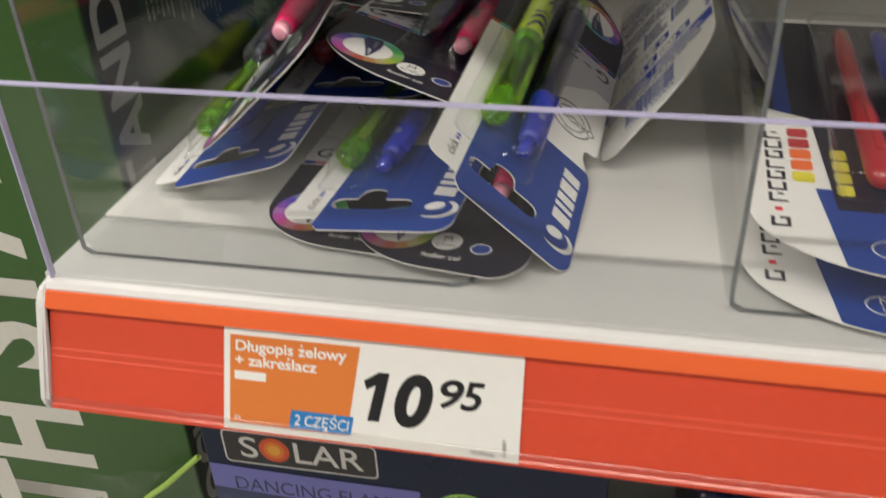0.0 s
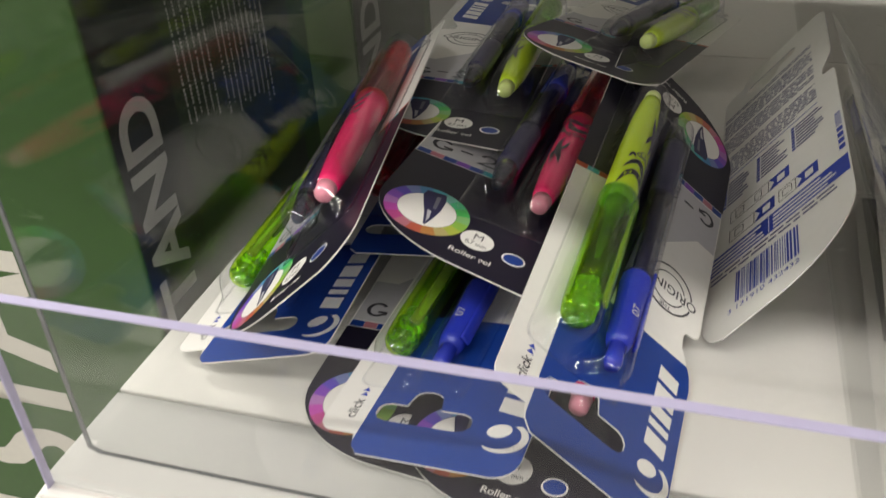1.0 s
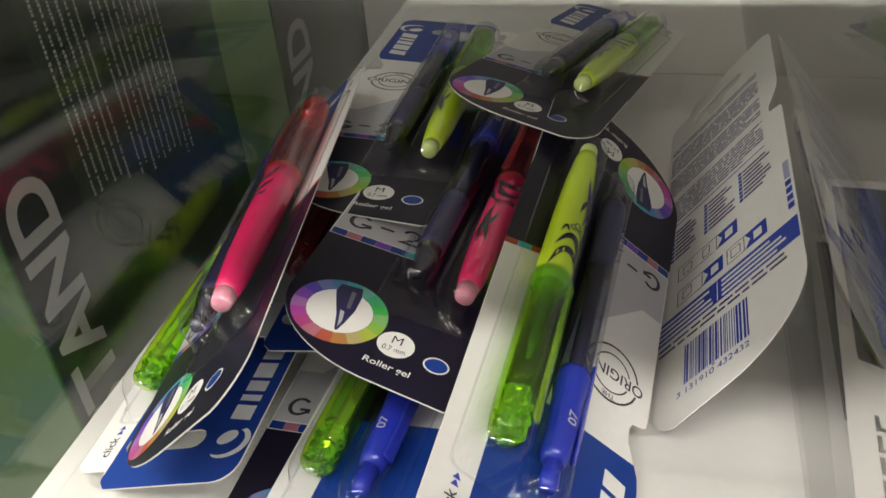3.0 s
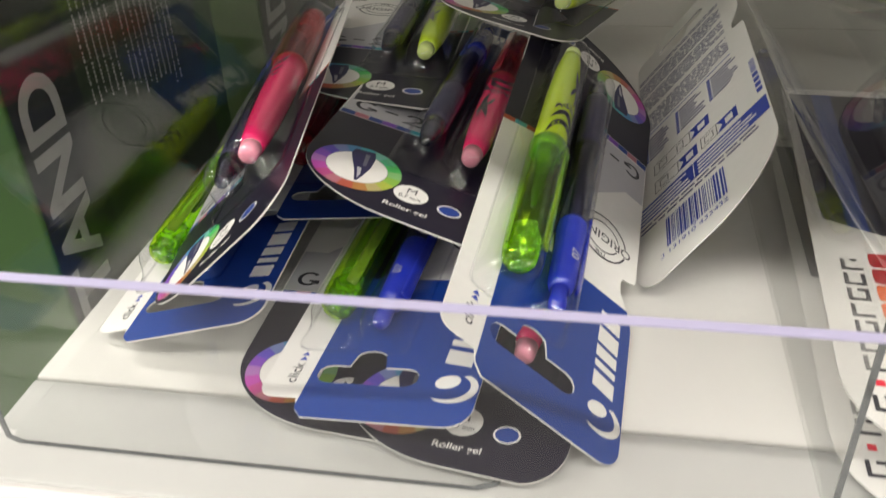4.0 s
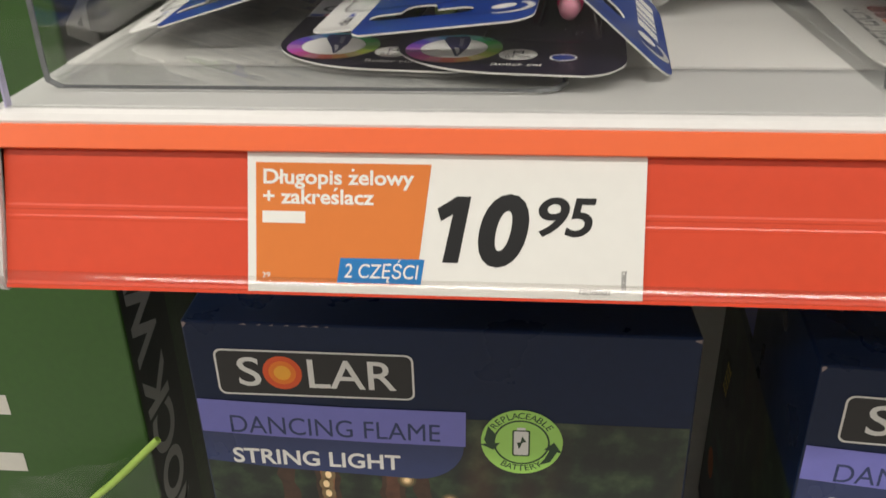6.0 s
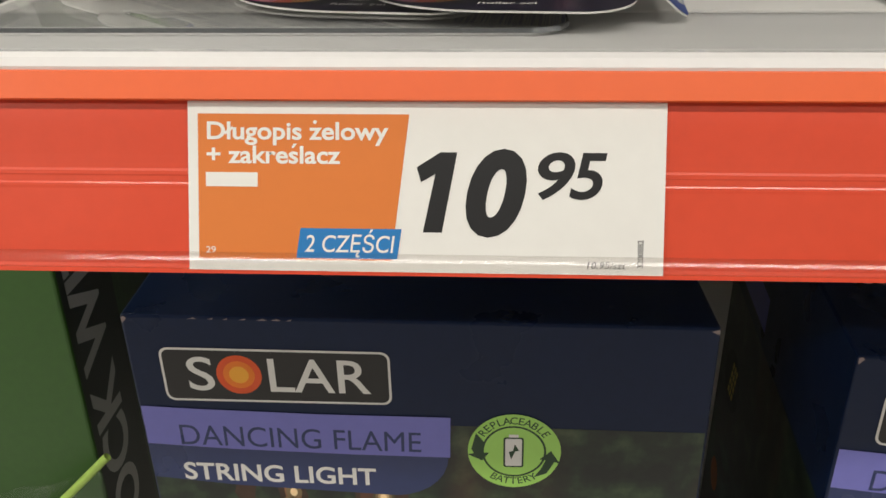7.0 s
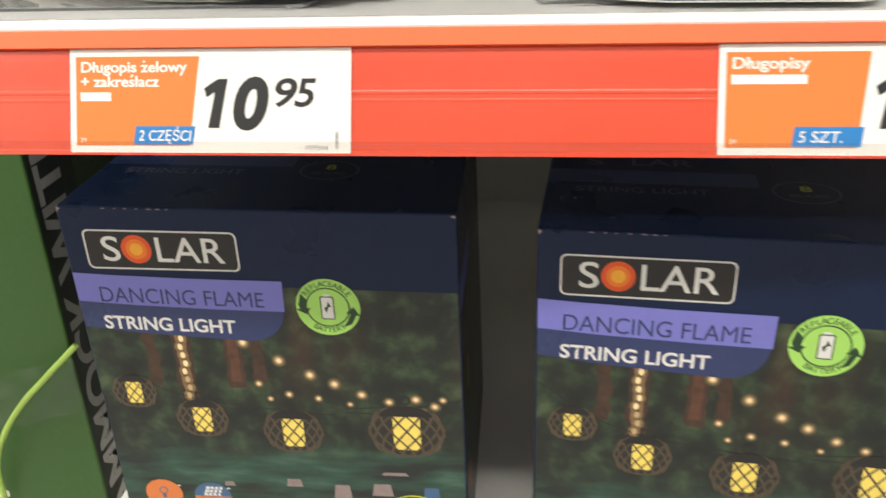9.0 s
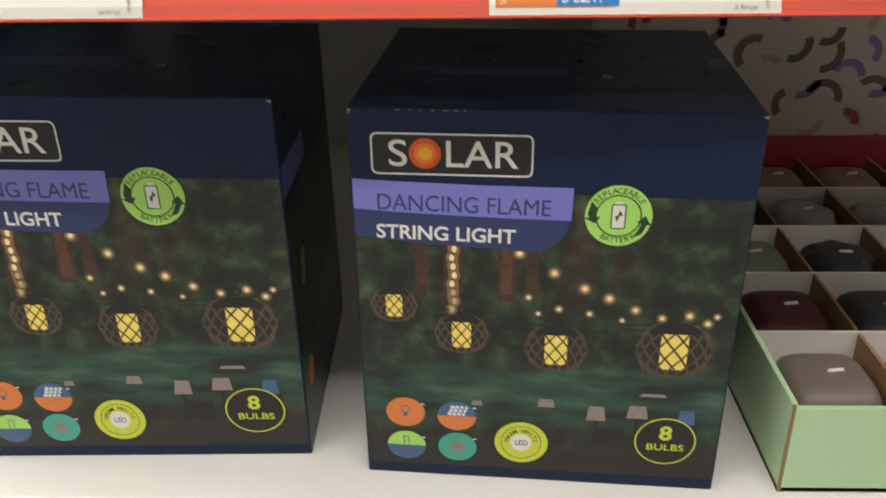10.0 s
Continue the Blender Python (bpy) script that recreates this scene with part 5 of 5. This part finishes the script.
grid = [[bm.verts.new(((-118 - 5.0 * i) / 1000, (112 + 2.2 * math.sin(i * 0.9 + j * 1.7) - 0.25 * i) / 1000, (-238 - 7 * j - 1.2 * i) / 1000)) for i in range(18)] for j in range(7)]
for a, b in zip(grid, grid[1:]):
    for i in range(17):
        bm.faces.new((a[i], a[i + 1], b[i + 1], b[i]))
wrap = mesh_object("cling_film", at_plan(bm), film("crinkled_cling_film", (0.93, 0.95, 0.93), 1.5, 0.12, 0.8, 140), None, "", True)
tagged(wrap, "crinkled clear film scrap on the green carton", "film")

# ---- candle tray on the lower shelf ----
M_MINT = material("mint_green_carton", (0.42, 0.60, 0.36), 0.5, vary=0.04)
M_KRAFT = material("brown_corrugated_card", (0.26, 0.15, 0.07), 0.75, vary=0.15, bump=0.1)
M_LINER = material("white_liner_card", (0.62, 0.58, 0.55), 0.6, vary=0.04)
M_ROSE = material("rose_red_carton", (0.36, 0.035, 0.06), 0.5, vary=0.05)
M_WICK = material("white_cotton_wick", (0.75, 0.73, 0.68), 0.8)
M_BEIGE = material("beige_printed_board", (0.50, 0.44, 0.40), 0.6, vary=0.05)
WAX = {n: material(n + "_wax", c, 0.42, vary=0.06, spec=0.4) for n, c in (("taupe", (0.155, 0.125, 0.105)), ("burgundy", (0.075, 0.014, 0.020)), ("sage", (0.16, 0.18, 0.14)),
                                                                       ("charcoal", (0.028, 0.030, 0.033)), ("stone", (0.24, 0.22, 0.22)), ("tan", (0.22, 0.135, 0.085)), ("pink", (0.62, 0.22, 0.22)))}
TX0, TX1, TY0, TY1, TZ = 401, 650, -5, 372, -306
tray = thing("candle_tray", TX0, TY0, TZ, "mint green cardboard tray divided into square compartments", "tray")
tray.matrix_world = Matrix.Translation((0, 0, SHELF))
part("base", box_bm(TX0, TX1, TY0, TY1, TZ + 0.2, TZ + 3), M_KRAFT, tray)
part("front_wall", box_bm(TX0 + 1.6, TX1, TY0, TY0 + 3, TZ + 0.2, -251, 0.5), M_MINT, tray, "mint green front wall")
for nm, (a, b) in (("side_wall", (TX0, TX0 + 3)), ("side_wall", (TX1 - 3, TX1))):
    part(nm, box_bm(a, b, TY0 + 2.0, TY1, TZ + 0.2, -249.6, 0.5), M_MINT, tray, "mint green side wall")
part("cut_edge", box_bm(TX0 + 0.1, TX0 + 1.5, TY0 + 0.2, TY0 + 1.9, TZ + 0.4, -249.4, 0.3), M_KRAFT, tray, "brown corrugated cut edge")
part("back_wall", box_bm(TX0, TX1, TY1, TY1 + 3, TZ, -236), M_ROSE, tray, "rose red back wall")
for k in range(1, 5):
    yy = TY0 + 73.6 * k
    part("cross_divider", box_bm(TX0 + 3.2, TX1 - 3.2, yy - 1, yy + 1, TZ + 3.2, -250.5), M_LINER, tray, "white cross divider")
for k in range(1, 4):
    xx = TX0 + 62 * k
    for j in range(5):
        part("long_divider", box_bm(xx - 1, xx + 1, TY0 + 3.4 + 73.6 * j, TY0 + 71.8 + 73.6 * j if j else TY0 + 71.8, TZ + 3.2, -250.8), M_KRAFT, tray, "brown corrugated divider")


def candle(x, y, wax, flower):
    root = thing("candle", x, y, TZ + 3.2, f"{wax} wax candle with a white wick, in a cardboard compartment", "candle", group="candles in the tray")
    bm = bmesh.new()
    n, rings = 32, []
    for z, k in ((0, 0.90), (2, 0.97), (12, 1.0), (30, 1.0), (40, 0.96), (45, 0.88), (48, 0.74), (49, 0.5), (48.6, 0.2)):
        ring = []
        for i in range(n):
            a = 2 * math.pi * i / n
            c, s = math.cos(a), math.sin(a)
            r = 25.5 / max((abs(c) ** 5 + abs(s) ** 5) ** 0.2, 0.1)
            if flower:
                r = 26.5 * (1 + 0.07 * math.cos(7 * a))
            ring.append(bm.verts.new((c * r * k / 1000, s * r * k / 1000, z / 1000)))
        rings.append(ring)
    for a, b in zip(rings, rings[1:]):
        for i in range(n):
            bm.faces.new((a[i], a[(i + 1) % n], b[(i + 1) % n], b[i]))
    bm.faces.new(rings[-1])
    bm.faces.new(rings[0][::-1])
    part("wax_body", bm, WAX[wax], root, "", True)
    bm = box_bm(-1.0, 8, -1.0, 1.0, 48.4, 50.4, 0.8)
    for v in bm.verts:
        v.co.z += 0.0025 * math.sin(v.co.x * 400)
    part("wick", bm, M_WICK, root, "white cotton wick", True)
    root.matrix_world = root.matrix_world @ pose(0, 0, 0, 0, 0, (x * 7 + y * 3) % 50 - 25) if flower else root.matrix_world
    return root


ORDER = (("taupe", "pink", "stone", "taupe"), ("burgundy", "charcoal", "charcoal", "burgundy"), ("sage", "charcoal", "sage", "charcoal"), ("stone", "stone", "stone", "stone"), ("tan", "tan", "tan", "tan"))
for j, row in enumerate(ORDER):
    for i, wax in enumerate(row):
        candle(TX0 + 32.5 + 62 * i, TY0 + 38 + 73.6 * j, wax, (j == 2 and i == 1) or j == 3)
board = thing("display_board", TX0, TY1 + 8, TZ, "beige board printed with curled confetti, behind the candle tray", "board")
board.matrix_world = Matrix.Translation((0, 0, SHELF))
part("panel", box_bm(TX0 - 60, 800, TY1 + 6, TY1 + 9, TZ + 0.2, -40), M_BEIGE, board)
Bf = facing(0, TY1 + 6, 0, (1, 0, 0), (0, 0, 1))
rnd = random.Random(21)
CURLS = [material("curl_print", c, 0.5) for c in ((0.15, 0.10, 0.075), (0.20, 0.16, 0.36), (0.34, 0.03, 0.06), (0.42, 0.30, 0.24), (0.10, 0.085, 0.06))]
for i in range(9):
    for j in range(8):
        cx, cz, r = TX0 - 40 + 34 * i + rnd.uniform(-9, 9) + (16 if j % 2 else 0), -226 + 22 * j + rnd.uniform(-6, 6), rnd.uniform(9, 15)
        a0, sweep = rnd.uniform(0, 360), rnd.uniform(90, 170)
        poly = arc(cx, cz, r + 3.4, r + 3.4, a0, a0 + sweep, 10) + arc(cx, cz, r - 3.4, r - 3.4, a0 + sweep, a0, 10)
        bm = polys_bm([poly], 0)
        bmesh.ops.transform(bm, matrix=Bf @ Matrix.Translation((0, 0, 0.0004)), verts=bm.verts)
        part("confetti_curl", bm, rnd.choice(CURLS), board)
